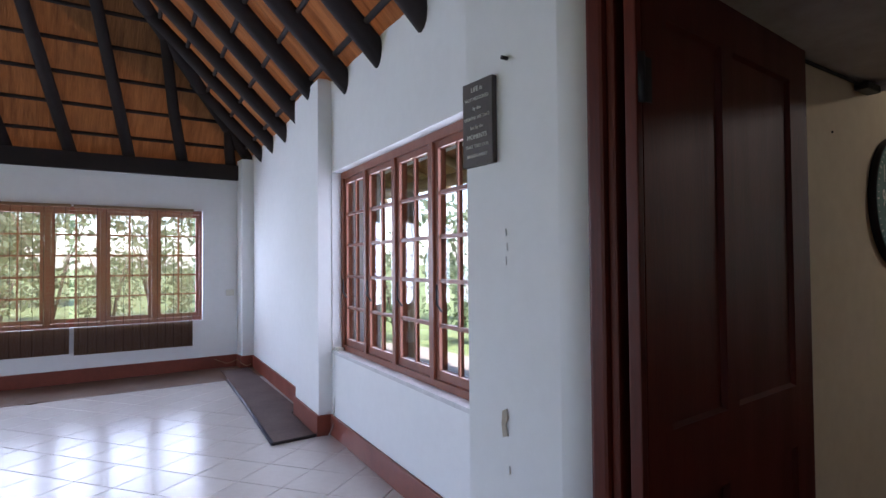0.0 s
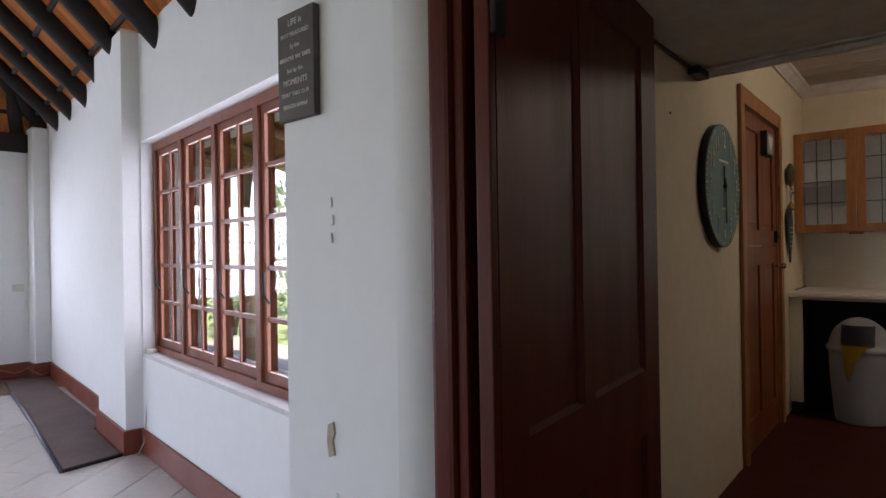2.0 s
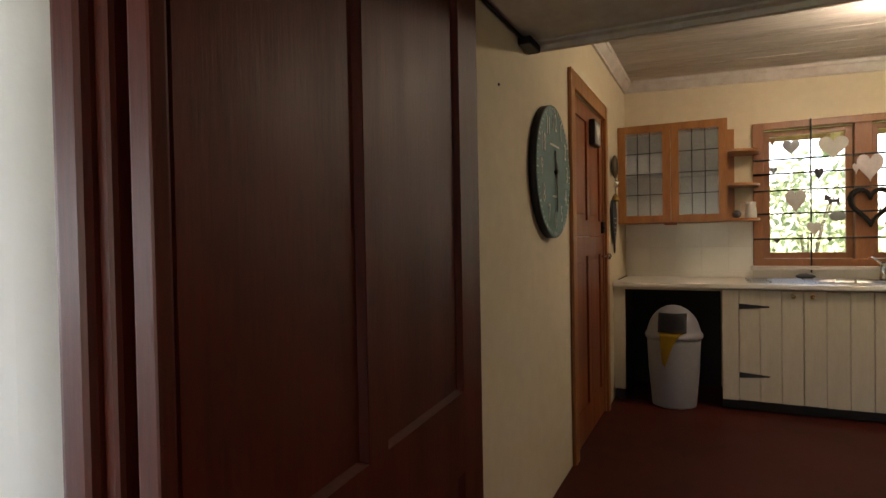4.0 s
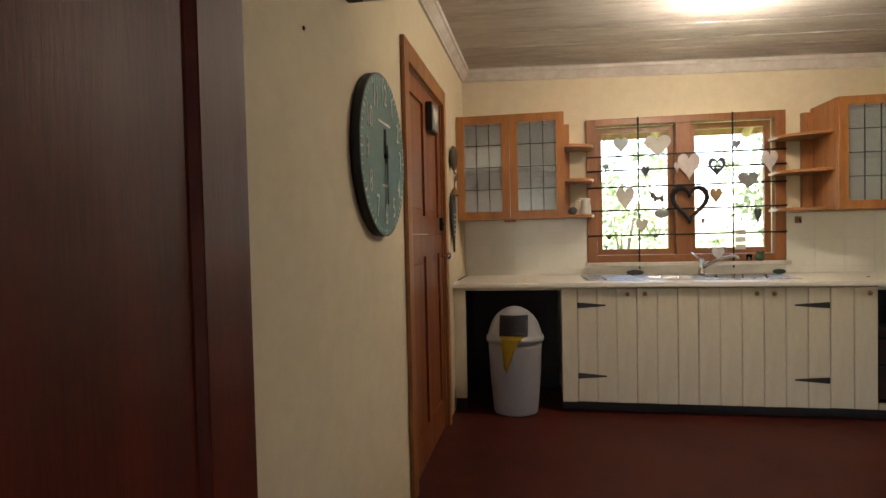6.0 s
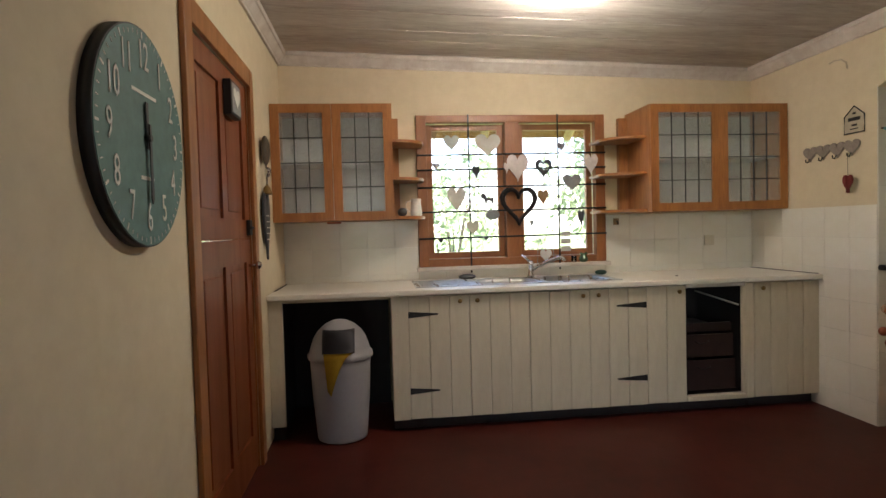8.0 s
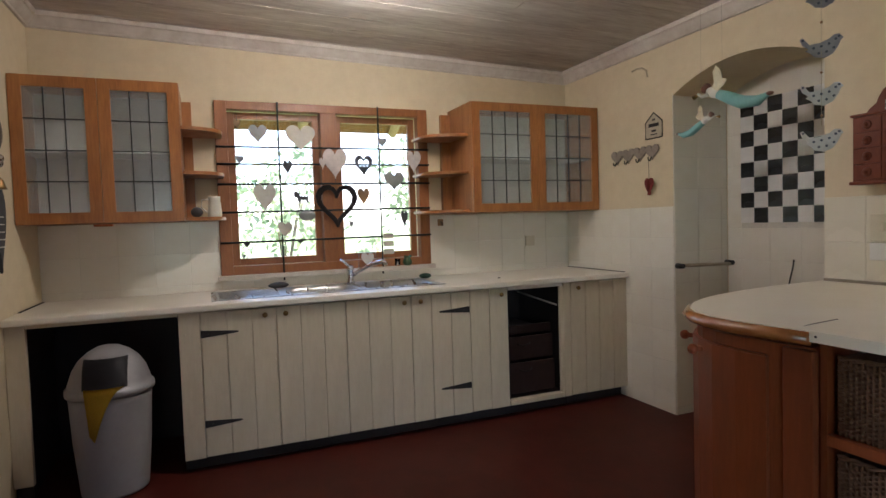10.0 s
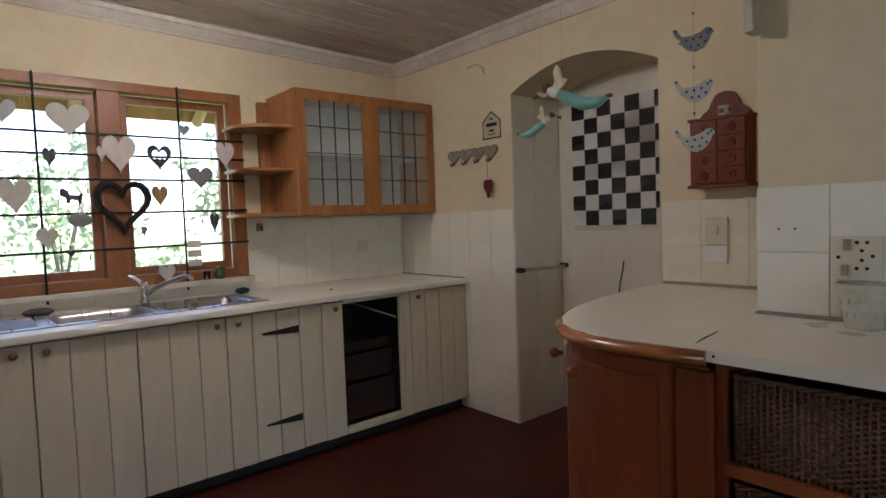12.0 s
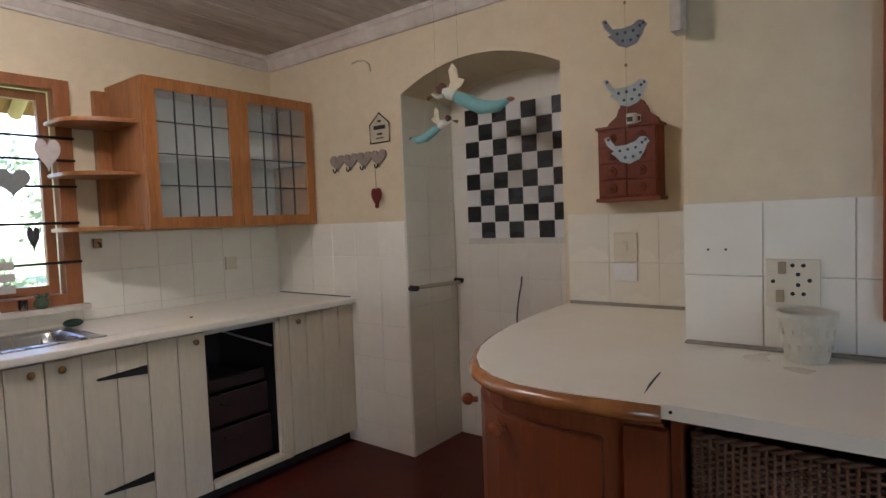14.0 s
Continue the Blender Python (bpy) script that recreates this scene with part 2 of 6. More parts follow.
# kitchen window wall
bm = B()
wall_boxes(bm, -3.1, KL, 0, 2.75, [(-1.09, 0.25, 1.03, 2.06)], lambda p, q, a, b: box(bm, KX, 8.32, p, q, a, b))
solid("wall_east", bm, CREAM_WALL, "cream painted plaster wall with a window", "wall", kind="structure")
# niche wall, one thick piece with an arched recess
arch = [(5.985 + 0.96 * k / 12, 2.03 + 0.125 * (1 - (k / 6 - 1) ** 2)) for k in range(13)]
bm = slab(B(), [(x, KR, z) for x, z in [(5.0, 0), (5.985, 0), *arch, (6.945, 0), (KX, 0), (KX, 2.75), (5.0, 2.75)]], (0, -0.46, 0))
solid("wall_south", bm, CREAM_WALL, "cream painted plaster wall with an arched recess", "wall", kind="structure")
solid("wall_niche_back", box(B(), 5.5, 7.5, -3.0, KR - 0.46, 0, 2.75), CREAM_WALL, "back wall of the arched recess", "wall", kind="structure")
# chimney breast beside the niche
bm = box(B(), 3.45, 5.29, -3.05, -1.69, 0, 2.75, 0.012)
solid("wall_breast", bm, CREAM_WALL, "cream painted projecting wall", "wall", kind="structure")
# partition with the doorway, widened out of view to let daylight into the kitchen
bm = B()
wall_boxes(bm, -3.2, 1.05, 0, 3.2, [(-0.9, 1.05, 0, 1.97)], lambda p, q, a, b: box(bm, 3.3, 3.46, p, q, a, b))
solid("wall_partition", bm, WHITE_WALL, "white plaster partition wall", "wall", kind="structure")
# rounded pier at the doorway
o = [(3.46, 1.165)]
o += [(3.405 - 0.115 * math.sin(k * math.pi / 12), 1.28 - 0.115 * math.cos(k * math.pi / 12)) for k in range(7)]
o += [(3.29, 1.36), (3.30, 1.675), (3.325, 1.695), (4.0, 1.71), (4.0, 1.3), (3.62, 1.3), (3.62, 1.165)]
bm = slab(B(), [(x, y, 0) for x, y in o], (0, 0, 2.95))
for f in bm.faces:
    f.smooth = abs(f.normal.z) < 0.5 and f.calc_area() < 0.2
solid("wall_pier", bm, WHITE_WALL, "rounded white plaster pier", "wall", kind="structure")
# sitting room window wall
WIN = (0.2, 2.585, 0.615, 1.958)
INNER = -0.15                              # room face of the wall
bm = B()
wall_boxes(bm, 0, 6.40, 0, 2.72, [WIN], lambda p, q, a, b: box(bm, p, q, INNER, 0.24, a, b))
skew(bm, 0)
solid("wall_window", bm, WHITE_WALL, "white limewashed wall with a wide window", "wall", kind="structure")
# buttress against it
bm = slab(B(), [(3.884, 4.295, 0), (3.96, 4.98, 0), (4.13, 5.02, 0), (4.30, 4.95, 0), (4.20, 4.246, 0), (4.06, 4.254, 0)], (0, 0, 2.67), 0.012)
solid("wall_buttress", bm, WHITE_WALL, "white plaster buttress beside the window", "wall", kind="structure")
# far wall
# west of about x = 1.7 unseen, lengthened to admit more daylight
FW = (-2.46, 3.78, 0.601, 1.928)
bm = B()
wall_boxes(bm, -3.2, 4.75, 0, 2.48, [FW], lambda p, q, a, b: box(bm, p, q, 7.665, 7.915, a, b))
solid("wall_far", bm, WHITE_WALL, "white limewashed end wall with a long window", "wall", kind="structure")
solid("wall_far_pilaster", box(B(), 4.19, 4.60, 7.455, 7.68, 0, 2.58, 0.015), WHITE_WALL, "shallow white corner pilaster", "wall", kind="structure")
# plain walls behind the viewer; unseen garden side opened under the eaves for added daylight
bm = B()
wall_boxes(bm, -3.2, 8.2, 0, 2.72, [(0.5, 6.3, 0.0, 2.15)], lambda p, q, a, b: box(bm, -3.2, -3.0, p, q, a, b))
solid("wall_west", bm, WHITE_WALL, "white plaster wall with an added unseen daylight opening", "wall", kind="structure")
solid("wall_back", slab(B(), [(-3.2, -3.2, 0), (3.4, -3.2, 0), (3.4, -3.2, 2.7), (0.5, -3.2, 5.7), (-3.2, -3.2, 2.7)], (0, 0.2, 0)), WHITE_WALL, "plain white plaster wall", "wall", kind="structure")

# red skirting
bm = B()
for p, q in ((0.0, 2.59), (3.3, 6.3)):
    n = len(bm.verts)
    box(bm, p, q, INNER - 0.018, INNER, 0, 0.15, 0.006)
    skew(bm, n)
box(bm, -3.0, 4.19, 7.645, 7.665, 0, 0.15, 0.006)
box(bm, 4.17, 4.45, 7.435, 7.455, 0, 0.15, 0.006)
box(bm, 4.17, 4.19, 7.455, 7.645, 0, 0.15)
slab(bm, [(3.864, 4.275, 0), (3.945, 4.995, 0), (3.965, 4.993, 0), (3.884, 4.288, 0)], (0, 0, 0.15))
slab(bm, [(3.864, 4.272, 0), (3.885, 4.290, 0), (4.02, 4.275, 0), (4.02, 4.255, 0)], (0, 0, 0.15))
solid("baseboard_sitting_room", bm, RED_SKIRT, "red oxide painted skirting", "skirting", kind="structure")

# low kitchen ceiling near the doorway, its trim, and the boarded ceiling beyond
bm = box(B(), 3.46, STEP, -3.05, KL, SOFFIT, 2.75)
solid("ceiling_low", bm, CORNICE_WOOD, "low pale painted ceiling panel", "ceiling", kind="structure")
bm = box(B(), STEP, STEP + 0.03, KR, KL, SOFFIT - 0.035, SOFFIT + 0.10, 0.006)
box(bm, STEP - 0.04, STEP + 0.0, KR, KL, SOFFIT - 0.012, SOFFIT - 0.002)
solid("trim_ceiling_step", bm, CORNICE_WOOD, "pale painted board along the ceiling step", "trim", kind="structure")
bm = B()
x = STEP
while x < KX:
    y = 1.4
    while y > -3:
        ln = random.uniform(1.6, 3.4)
        e = max(y - ln, -3.05)
        d = random.uniform(0, 0.004)
        box(bm, x + 0.002, min(x + 0.096, KX + 0.02), e + 0.002, y, CEIL + d, CEIL + 0.02 + d)
        y = e
    x += 0.098
box(bm, STEP, 8.32, -3.05, 1.5, CEIL + 0.03, CEIL + 0.1)
sag(bm)
solid("ceiling_boards", bm, CEILING_WOOD, "whitewashed weathered timber board ceiling", "ceiling", kind="structure")
bm = B()
prof = [(0, -0.086), (0.016, -0.086), (0.020, -0.074), (0.026, -0.068), (0.056, -0.030), (0.066, -0.026), (0.070, -0.001), (0, -0.001)]
slab(bm, [(KX - a, KL, CEIL + b) for a, b in prof], (0, KR - KL, 0))
slab(bm, [(STEP, KL - a, CEIL + b) for a, b in prof], (KX - STEP, 0, 0))
slab(bm, [(STEP, KR + a, CEIL + b) for a, b in prof], (KX - STEP, 0, 0))
sag(bm)
solid("trim_cornice", bm, CORNICE_WOOD, "worn white painted cornice moulding", "trim", kind="structure")

# ---- thatched roof over the sitting room ----
PITCH = 1.0
CORNER = Vector((4.365, 7.685, 2.565))
ALONG = Vector((-math.sin(WALL_A), -math.cos(WALL_A), 0))     # along the window wall, towards the viewer
INWARD = Vector((-math.cos(WALL_A), math.sin(WALL_A), PITCH))  # up the slope over the window wall
WEST, SOUTH = Vector((-1, 0, 0)), Vector((0, -1, PITCH))       # along the far wall, up its slope
HIP = Vector((-1.1093, -0.994, 0.0))


def slope_sheet(name, o, along, up, a0, a1, rise, bite):
    """A lumpy thatch sheet; bite gives where a course starts at each height."""
    bm = B()
    rows, cols = 26, 60
    grid = []
    for i in range(rows + 1):
        s = -0.33 + (rise + 0.33) * i / rows
        lo = a0 + bite * s
        line = []
        for k in range(cols + 1):
            p = o + along * (lo + (a1 - lo) * k / cols) + up * s
            p.z += 0.075 + 0.018 * noise.noise(p * 5) + 0.012 * noise.noise(p * 17)
            line.append(bm.verts.new(p))
        grid.append(line)
    for a, b in zip(grid, grid[1:]):
        for k in range(cols):
            bm.faces.new((a[k], a[k + 1], b[k + 1], b[k])).smooth = True
    bmesh.ops.solidify(bm, geom=bm.faces[:], thickness=0.2)
    return bm


roof = thing("thatched_roof", (CORNER.x, CORNER.y, CORNER.z), "golden thatch roof on dark stained pole rafters", "roof")
roof["kind"] = "structure"
part("thatch", slope_sheet("thatch", CORNER, ALONG, INWARD, 0, 11.2, 3.6, 0.89), THATCH, roof, "golden reed thatch")
part("thatch", slope_sheet("thatch", CORNER, WEST, SOUTH, 0, 7.8, 3.6, 1.0), THATCH_END, roof, "golden reed thatch")
bm = B()
slab(bm, [(-3.4, 8.3, 2.5), (-3.4, -3.4, 2.5), (0.75, -3.4, 6.2), (0.75, 4.4, 6.2)], (0, 0, 0.2))
part("thatch", bm, THATCH, roof, "golden reed thatch")
for k in range(18):
    u = 0.10 + 0.61 * k
    top = min(3.6, u * 1.05)
    a = CORNER + ALONG * u - INWARD * 0.05
    b = CORNER + ALONG * u + INWARD * top
    w = Vector((0, random.uniform(-0.04, 0.04), 0))
    part("rafter", tube(B(), [a, a.lerp(b, 0.35) + w * 0.5, a.lerp(b, 0.7) + w, b], [0.074, 0.070, 0.062, 0.055], 12), DARK_POLE, roof)
for k in range(12):
    u = 0.25 + 0.57 * k
    lean = SOUTH + WEST * 0.33
    a, b = CORNER + WEST * u - lean * 0.05, CORNER + WEST * u + lean * min(3.4, u * 1.45)
    w = Vector((random.uniform(-0.03, 0.03), 0, 0))
    part("rafter", tube(B(), [a, a.lerp(b, 0.4) + w, b], [0.066, 0.060, 0.052], 12), DARK_POLE, roof)
h0, h1 = CORNER + HIP * -0.05, CORNER + HIP * 3.3
h1.z = CORNER.z + PITCH * 3.3 * 0.994
part("hip_rafter", tube(B(), [h0, h1], [0.085, 0.075], 12), DARK_POLE, roof)
for i in range(14):
    s = 0.1 + 0.25 * i
    for o, al, up, bite, ln in ((CORNER, ALONG, INWARD, 0.89, 11.0), (CORNER, WEST, SOUTH, 1.0, 7.6)):
        a, b = o + al * (bite * s) + up * s, o + al * ln + up * s
        pts = [a.lerp(b, k / 12) + Vector((0, 0, 0.055 + 0.006 * noise.noise((k * 3.1, s * 9, ln)))) for k in range(13)]
        part("batten", tube(B(), pts, 0.021, 6), DARK_POLE, roof)
bm = box(B(), -3.0, 4.30, 7.615, 7.685, 2.33, 2.52, 0.01)
solid("wall_plate", bm, DARK_POLE, "dark stained timber wall plate", "beam", kind="structure")


# ---- kitchen: built-in furniture ----
TOP = 0.892       # main worktop
FACE = 7.395      # cupboard fronts


def plank_door(parent, y0, y1, boards, knob_y=None, hinge_at=None, tip=None):
    """A ledged door: backing, upright planks, strap hinges and a turned knob."""
    door = part("door", box(B(), FACE + 0.014, FACE + 0.03, y1 + 0.003, y0 - 0.003, 0.08, 0.848), CREAM_PAINT, parent, "cream painted tongue and groove door")
    w = (y0 - y1) / boards
    me = mesh_of(box(B(), -0.008, 0.008, -w / 2 + 0.0022, w / 2 - 0.0022, -0.386, 0.386, 0.0035), "plank", CREAM_PAINT)
    for k in range(boards):
        piece("plank", me, pose(FACE + 0.008 + random.uniform(-0.001, 0.001), y0 - w * (k + 0.5), 0.463 + random.uniform(-0.002, 0.002)), door)
    if hinge_at is not None:
        for z in (0.735, 0.255):
            s = 1 if tip > hinge_at else -1
            bm = slab(B(), [(FACE - 0.004, hinge_at, z - 0.020), (FACE - 0.004, hinge_at, z + 0.020), (FACE - 0.004, tip, z + 0.005), (FACE - 0.004, tip + s * 0.006, z), (FACE - 0.004, tip, z - 0.005)], (0.005, 0, 0))
            for q in (0.2, 0.55, 0.85):
                ball(bm, (FACE - 0.004, hinge_at + (tip - hinge_at) * q, z), 0.004, u=8, v=5)
            part("hinge", bm, IRON, door, "black iron strap hinge")
    if knob_y is not None:
        bm = cyl(B(), (FACE, knob_y, 0.812), (FACE - 0.014, knob_y, 0.812), 0.007, 0.006)
        ball(bm, (FACE - 0.021, knob_y, 0.812), 0.0145, (0.75, 1, 1))
        part("knob", bm, BRASS, door, "small tarnished knob")
    return door


def carcass(y0, y1, parent, inside=CREAM_PAINT):
    bm = box(B(), FACE + 0.032, 8.08, y0 - 0.018, y0, 0.08, 0.855)
    box(bm, FACE + 0.032, 8.08, y1, y1 + 0.018, 0.08, 0.855)
    box(bm, FACE + 0.032, 8.08, y1 + 0.018, y0 - 0.018, 0.08, 0.098)
    box(bm, 8.06, 8.08, y1 + 0.018, y0 - 0.018, 0.098, 0.855)
    part("carcass", bm, inside, parent)
    part("plinth", box(B(), FACE + 0.075, FACE + 0.09, y1, y0, 0, 0.08), NEAR_BLACK, parent, "dark recessed plinth")


cab = thing("sink_cupboard", (7.7, -0.43, 0), "cream boarded sink cupboard with black strap hinges", "cupboard", "base cupboards")
carcass(0.535, -1.40, cab)
bm = box(B(), FACE, FACE + 0.03, 0.432, 0.535, 0.075, 0.853, 0.003)
for z in (0.70, 0.74, 0.25, 0.28):
    ball(bm, (FACE, 0.505, z), 0.004, u=6, v=4)
part("stile", bm, CREAM_PAINT, cab)
plank_door(cab, 0.430, 0.044, 3, 0.105, 0.430, 0.247)
plank_door(cab, 0.044, -0.343, 3, -0.005)
plank_door(cab, -0.343, -0.741, 3, -0.692)
plank_door(cab, -0.741, -1.130, 3, -0.795, -1.125, -0.925)
plank_door(cab, -1.130, -1.400, 2, -1.345)

cab = thing("drawer_bay", (7.7, -1.64, 0), "open cupboard bay with dark worn drawers inside", "cupboard", "base cupboards")
# this bay's carcass is near-black where the other carcasses are cream
carcass(-1.403, -1.878, cab, NEAR_BLACK)
bm = box(B(), FACE, FACE + 0.03, -1.878, -1.825, 0.075, 0.853, 0.004)
box(bm, FACE + 0.004, FACE + 0.03, -1.825, -1.80, 0.11, 0.83, 0.006)
part("post", bm, CREAM_PAINT, cab, "chipped cream painted post")
part("bottom_rail", box(B(), FACE - 0.002, FACE + 0.05, -1.82, -1.405, 0.075, 0.108, 0.005), CREAM_PAINT, cab)
part("top_rail", box(B(), FACE + 0.01, FACE + 0.03, -1.82, -1.405, 0.83, 0.853, 0.003), CORNICE_WOOD, cab)
DARK_DRAWER = material("near-black brown drawer wood", (0.030, 0.013, 0.012), 0.45, second=(0.012, 0.006, 0.007), coarse=4, fine=20)
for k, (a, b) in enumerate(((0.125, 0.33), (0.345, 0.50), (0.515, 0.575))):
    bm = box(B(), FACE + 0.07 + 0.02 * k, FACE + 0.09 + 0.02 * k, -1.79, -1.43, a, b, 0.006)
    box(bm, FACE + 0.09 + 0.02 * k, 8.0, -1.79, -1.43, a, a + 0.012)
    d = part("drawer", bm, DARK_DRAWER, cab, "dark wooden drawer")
    if k < 2:
        bm = tube(B(), [(FACE + 0.07 + 0.02 * k, -1.56 - 0.05 + 0.1 * i / 6, b - 0.045 - 0.018 * math.sin(math.pi * i / 6)) for i in range(7)], 0.005, 6)
        part("handle", bm, IRON, d)
part("runner", cyl(B(), (FACE + 0.05, -1.80, 0.70), (7.95, -1.79, 0.74), 0.006), CORNICE_WOOD, cab)

cab = thing("corner_cupboard", (7.7, -2.1, 0), "cream boarded corner cupboard with one knob", "cupboard", "base cupboards")
carcass(-1.882, -2.355, cab)
plank_door(cab, -1.882, -2.355, 4, -1.935)

cab = thing("counter_support", (7.5, 1.23, 0), "cream painted board holding up the worktop end", "support")
part("board", box(B(), FACE, FACE + 0.035, 1.195, 1.278, 0.08, 0.855, 0.004), CREAM_PAINT, cab)
# near-black panels and foot: shade below the worktop end put into their colour
part("side_panel", box(B(), FACE + 0.04, 8.08, 1.225, 1.245, 0.0, 0.855), NEAR_BLACK, cab)
part("foot", box(B(), FACE + 0.01, FACE + 0.035, 1.2, 1.27, 0, 0.08), NEAR_BLACK, cab)
part("shade_panel", box(B(), 8.05, 8.07, 0.54, 1.222, 0.0, 0.855), NEAR_BLACK, cab)
part("rail", box(B(), FACE + 0.002, FACE + 0.025, 0.537, 1.194, 0.838, 0.860, 0.003), CREAM_PAINT, cab)

bm = B()
HOLE = (7.50, 7.93, -1.00, 0.36)
box(bm, 7.362, HOLE[0], KR, KL, TOP - 0.034, TOP, 0.008)
box(bm, HOLE[1], KX, KR, KL, TOP - 0.034, TOP - 0.0005)
box(bm, HOLE[0], HOLE[1], KR, HOLE[2], TOP - 0.034, TOP - 0.0005)
box(bm, HOLE[0], HOLE[1], HOLE[3], KL, TOP - 0.034, TOP - 0.0005)
solid("worktop", bm, WORKTOP, "long off-white laminate kitchen worktop", "worktop")
solid("worktop_gap", box(B(), 7.62, 8.09, KL - 0.014, KL - 0.004, TOP, TOP + 0.004), NEAR_BLACK, "dark gap along the worktop end", "gap", kind="structure")
solid("worktop_gap_niche", box(B(), 7.40, 8.085, KR + 0.008, KR + 0.020, TOP, TOP + 0.004), NEAR_BLACK, "dark gap between worktop and niche wall", "gap", kind="structure")


def loop(bm, x0, x1, y0, y1, r, z, n=5):
    out = []
    for cx, cy, a in ((x1 - r, y1 - r, 0), (x0 + r, y1 - r, 90), (x0 + r, y0 + r, 180), (x1 - r, y0 + r, 270)):
        for k in range(n + 1):
            q = radians(a + 90 * k / n)
            out.append(bm.verts.new((cx + r * math.cos(q), cy + r * math.sin(q), z)))
    return out


def loft(bm, loops, cap=True):
    for a, b in zip(loops, loops[1:]):
        n = len(a)
        for k in range(n):
            bm.faces.new((a[k], a[(k + 1) % n], b[(k + 1) % n], b[k])).smooth = True
    if cap:
        bm.faces.new(loops[-1])
    return bm


sink = thing("sink", (7.7, -0.3, TOP), "double bowl stainless steel sink with drainer", "sink")
Z = TOP + 0.003
bm = B()
bowls = ((-0.47, -0.06), (-0.96, -0.52))
box(bm, 7.49, 7.535, -1.01, 0.37, TOP - 0.004, Z + 0.003, 0.003)
box(bm, 7.905, 7.945, -1.01, 0.37, TOP - 0.004, Z + 0.003, 0.003)
for a, b in ((-1.01, -0.96), (-0.52, -0.47), (-0.06, 0.37)):
    box(bm, 7.535, 7.905, a, b, TOP - 0.004, Z)
for k in range(9):
    box(bm, 7.56 + 0.038 * k, 7.572 + 0.038 * k, 0.0, 0.33, Z, Z + 0.0035, 0.0012)
part("drainer", bm, STEEL, sink)
for a, b in bowls:
    bm = B()
    loft(bm, [loop(bm, 7.535, 7.905, a, b, 0.001, Z), loop(bm, 7.54, 7.90, a + 0.006, b - 0.006, 0.05, Z - 0.001), loop(bm, 7.547, 7.893, a + 0.013, b - 0.013, 0.055, Z - 0.02),
              loop(bm, 7.57, 7.87, a + 0.035, b - 0.035, 0.06, Z - 0.15), loop(bm, 7.60, 7.84, a + 0.07, b - 0.07, 0.04, Z - 0.165)])
    bowl = part("bowl", bm, STEEL, sink)
    part("drain", cyl(B(), (7.72, (a + b) / 2, Z - 0.164), (7.72, (a + b) / 2, Z - 0.160), 0.035), CHROME, bowl)
tap = thing("mixer_tap", (7.92, -0.50, TOP), "chrome single lever kitchen mixer tap", "tap")
part("base", lathe(B(), (7.925, -0.50, Z + 0.003), [(0.026, 0), (0.026, 0.012), (0.021, 0.02), (0.021, 0.075), (0.024, 0.085), (0.024, 0.105), (0.016, 0.118)], 18), CHROME, tap)
part("spout", tube(B(), [(7.92, -0.505, Z + 0.05), (7.88, -0.55, Z + 0.085), (7.83, -0.62, Z + 0.125), (7.79, -0.68, Z + 0.145), (7.775, -0.70, Z + 0.138), (7.77, -0.705, Z + 0.12)], [0.014, 0.013, 0.0125, 0.012, 0.0125, 0.0125], 12), CHROME, tap)
part("lever", tube(B(), [(7.925, -0.50, Z + 0.112), (7.915, -0.47, Z + 0.135), (7.90, -0.43, Z + 0.165)], [0.012, 0.008, 0.006], 10), CHROME, tap)


# wall cupboards with leaded doors and round-ended shelves
LEAD = material("dark lead came", (0.035, 0.035, 0.038), 0.55, metal=0.3, coarse=10, fine=60)
PALE_BACK = material("white cupboard inside", (0.74, 0.74, 0.71), 0.7, coarse=2, fine=14)


def leaded_door(parent, x, y0, y1, z0, z1, cols):
    s = 0.058
    bm = box(B(), x, x + 0.02, y0 - s, y0, z0, z1)
    box(bm, x, x + 0.02, y1, y1 + s, z0, z1)
    box(bm, x, x + 0.02, y1 + s, y0 - s, z1 - s, z1)
    box(bm, x, x + 0.02, y1 + s, y0 - s, z0, z0 + s)
    bmesh.ops.remove_doubles(bm, verts=bm.verts, dist=0.0003)
    door = part("door", bm, PINE, parent, "orange pine glazed door")
    a, b, c, d = y1 + s, y0 - s, z0 + s, z1 - s
    for i in range(cols):
        for k in range(4):
            w, h = (b - a) / cols, (d - c) / 4
            bm = box(B(), x + 0.0085, x + 0.0115, a + w * i + 0.002, a + w * (i + 1) - 0.002, c + h * k + 0.002, c + h * (k + 1) - 0.002)
            part("pane", bm, FROSTED, door, "textured glass pane").visible_shadow = False
    for i in range(1, cols):
        part("lead_strip", box(B(), x + 0.005, x + 0.015, a + (b - a) * i / cols - 0.0024, a + (b - a) * i / cols + 0.0024, c, d), LEAD, door, "dark lead strip")
    for k in range(1, 4):
        part("lead_strip", box(B(), x + 0.0045, x + 0.0155, a, b, c + (d - c) * k / 4 - 0.0024, c + (d - c) * k / 4 + 0.0024), LEAD, door, "dark lead strip")


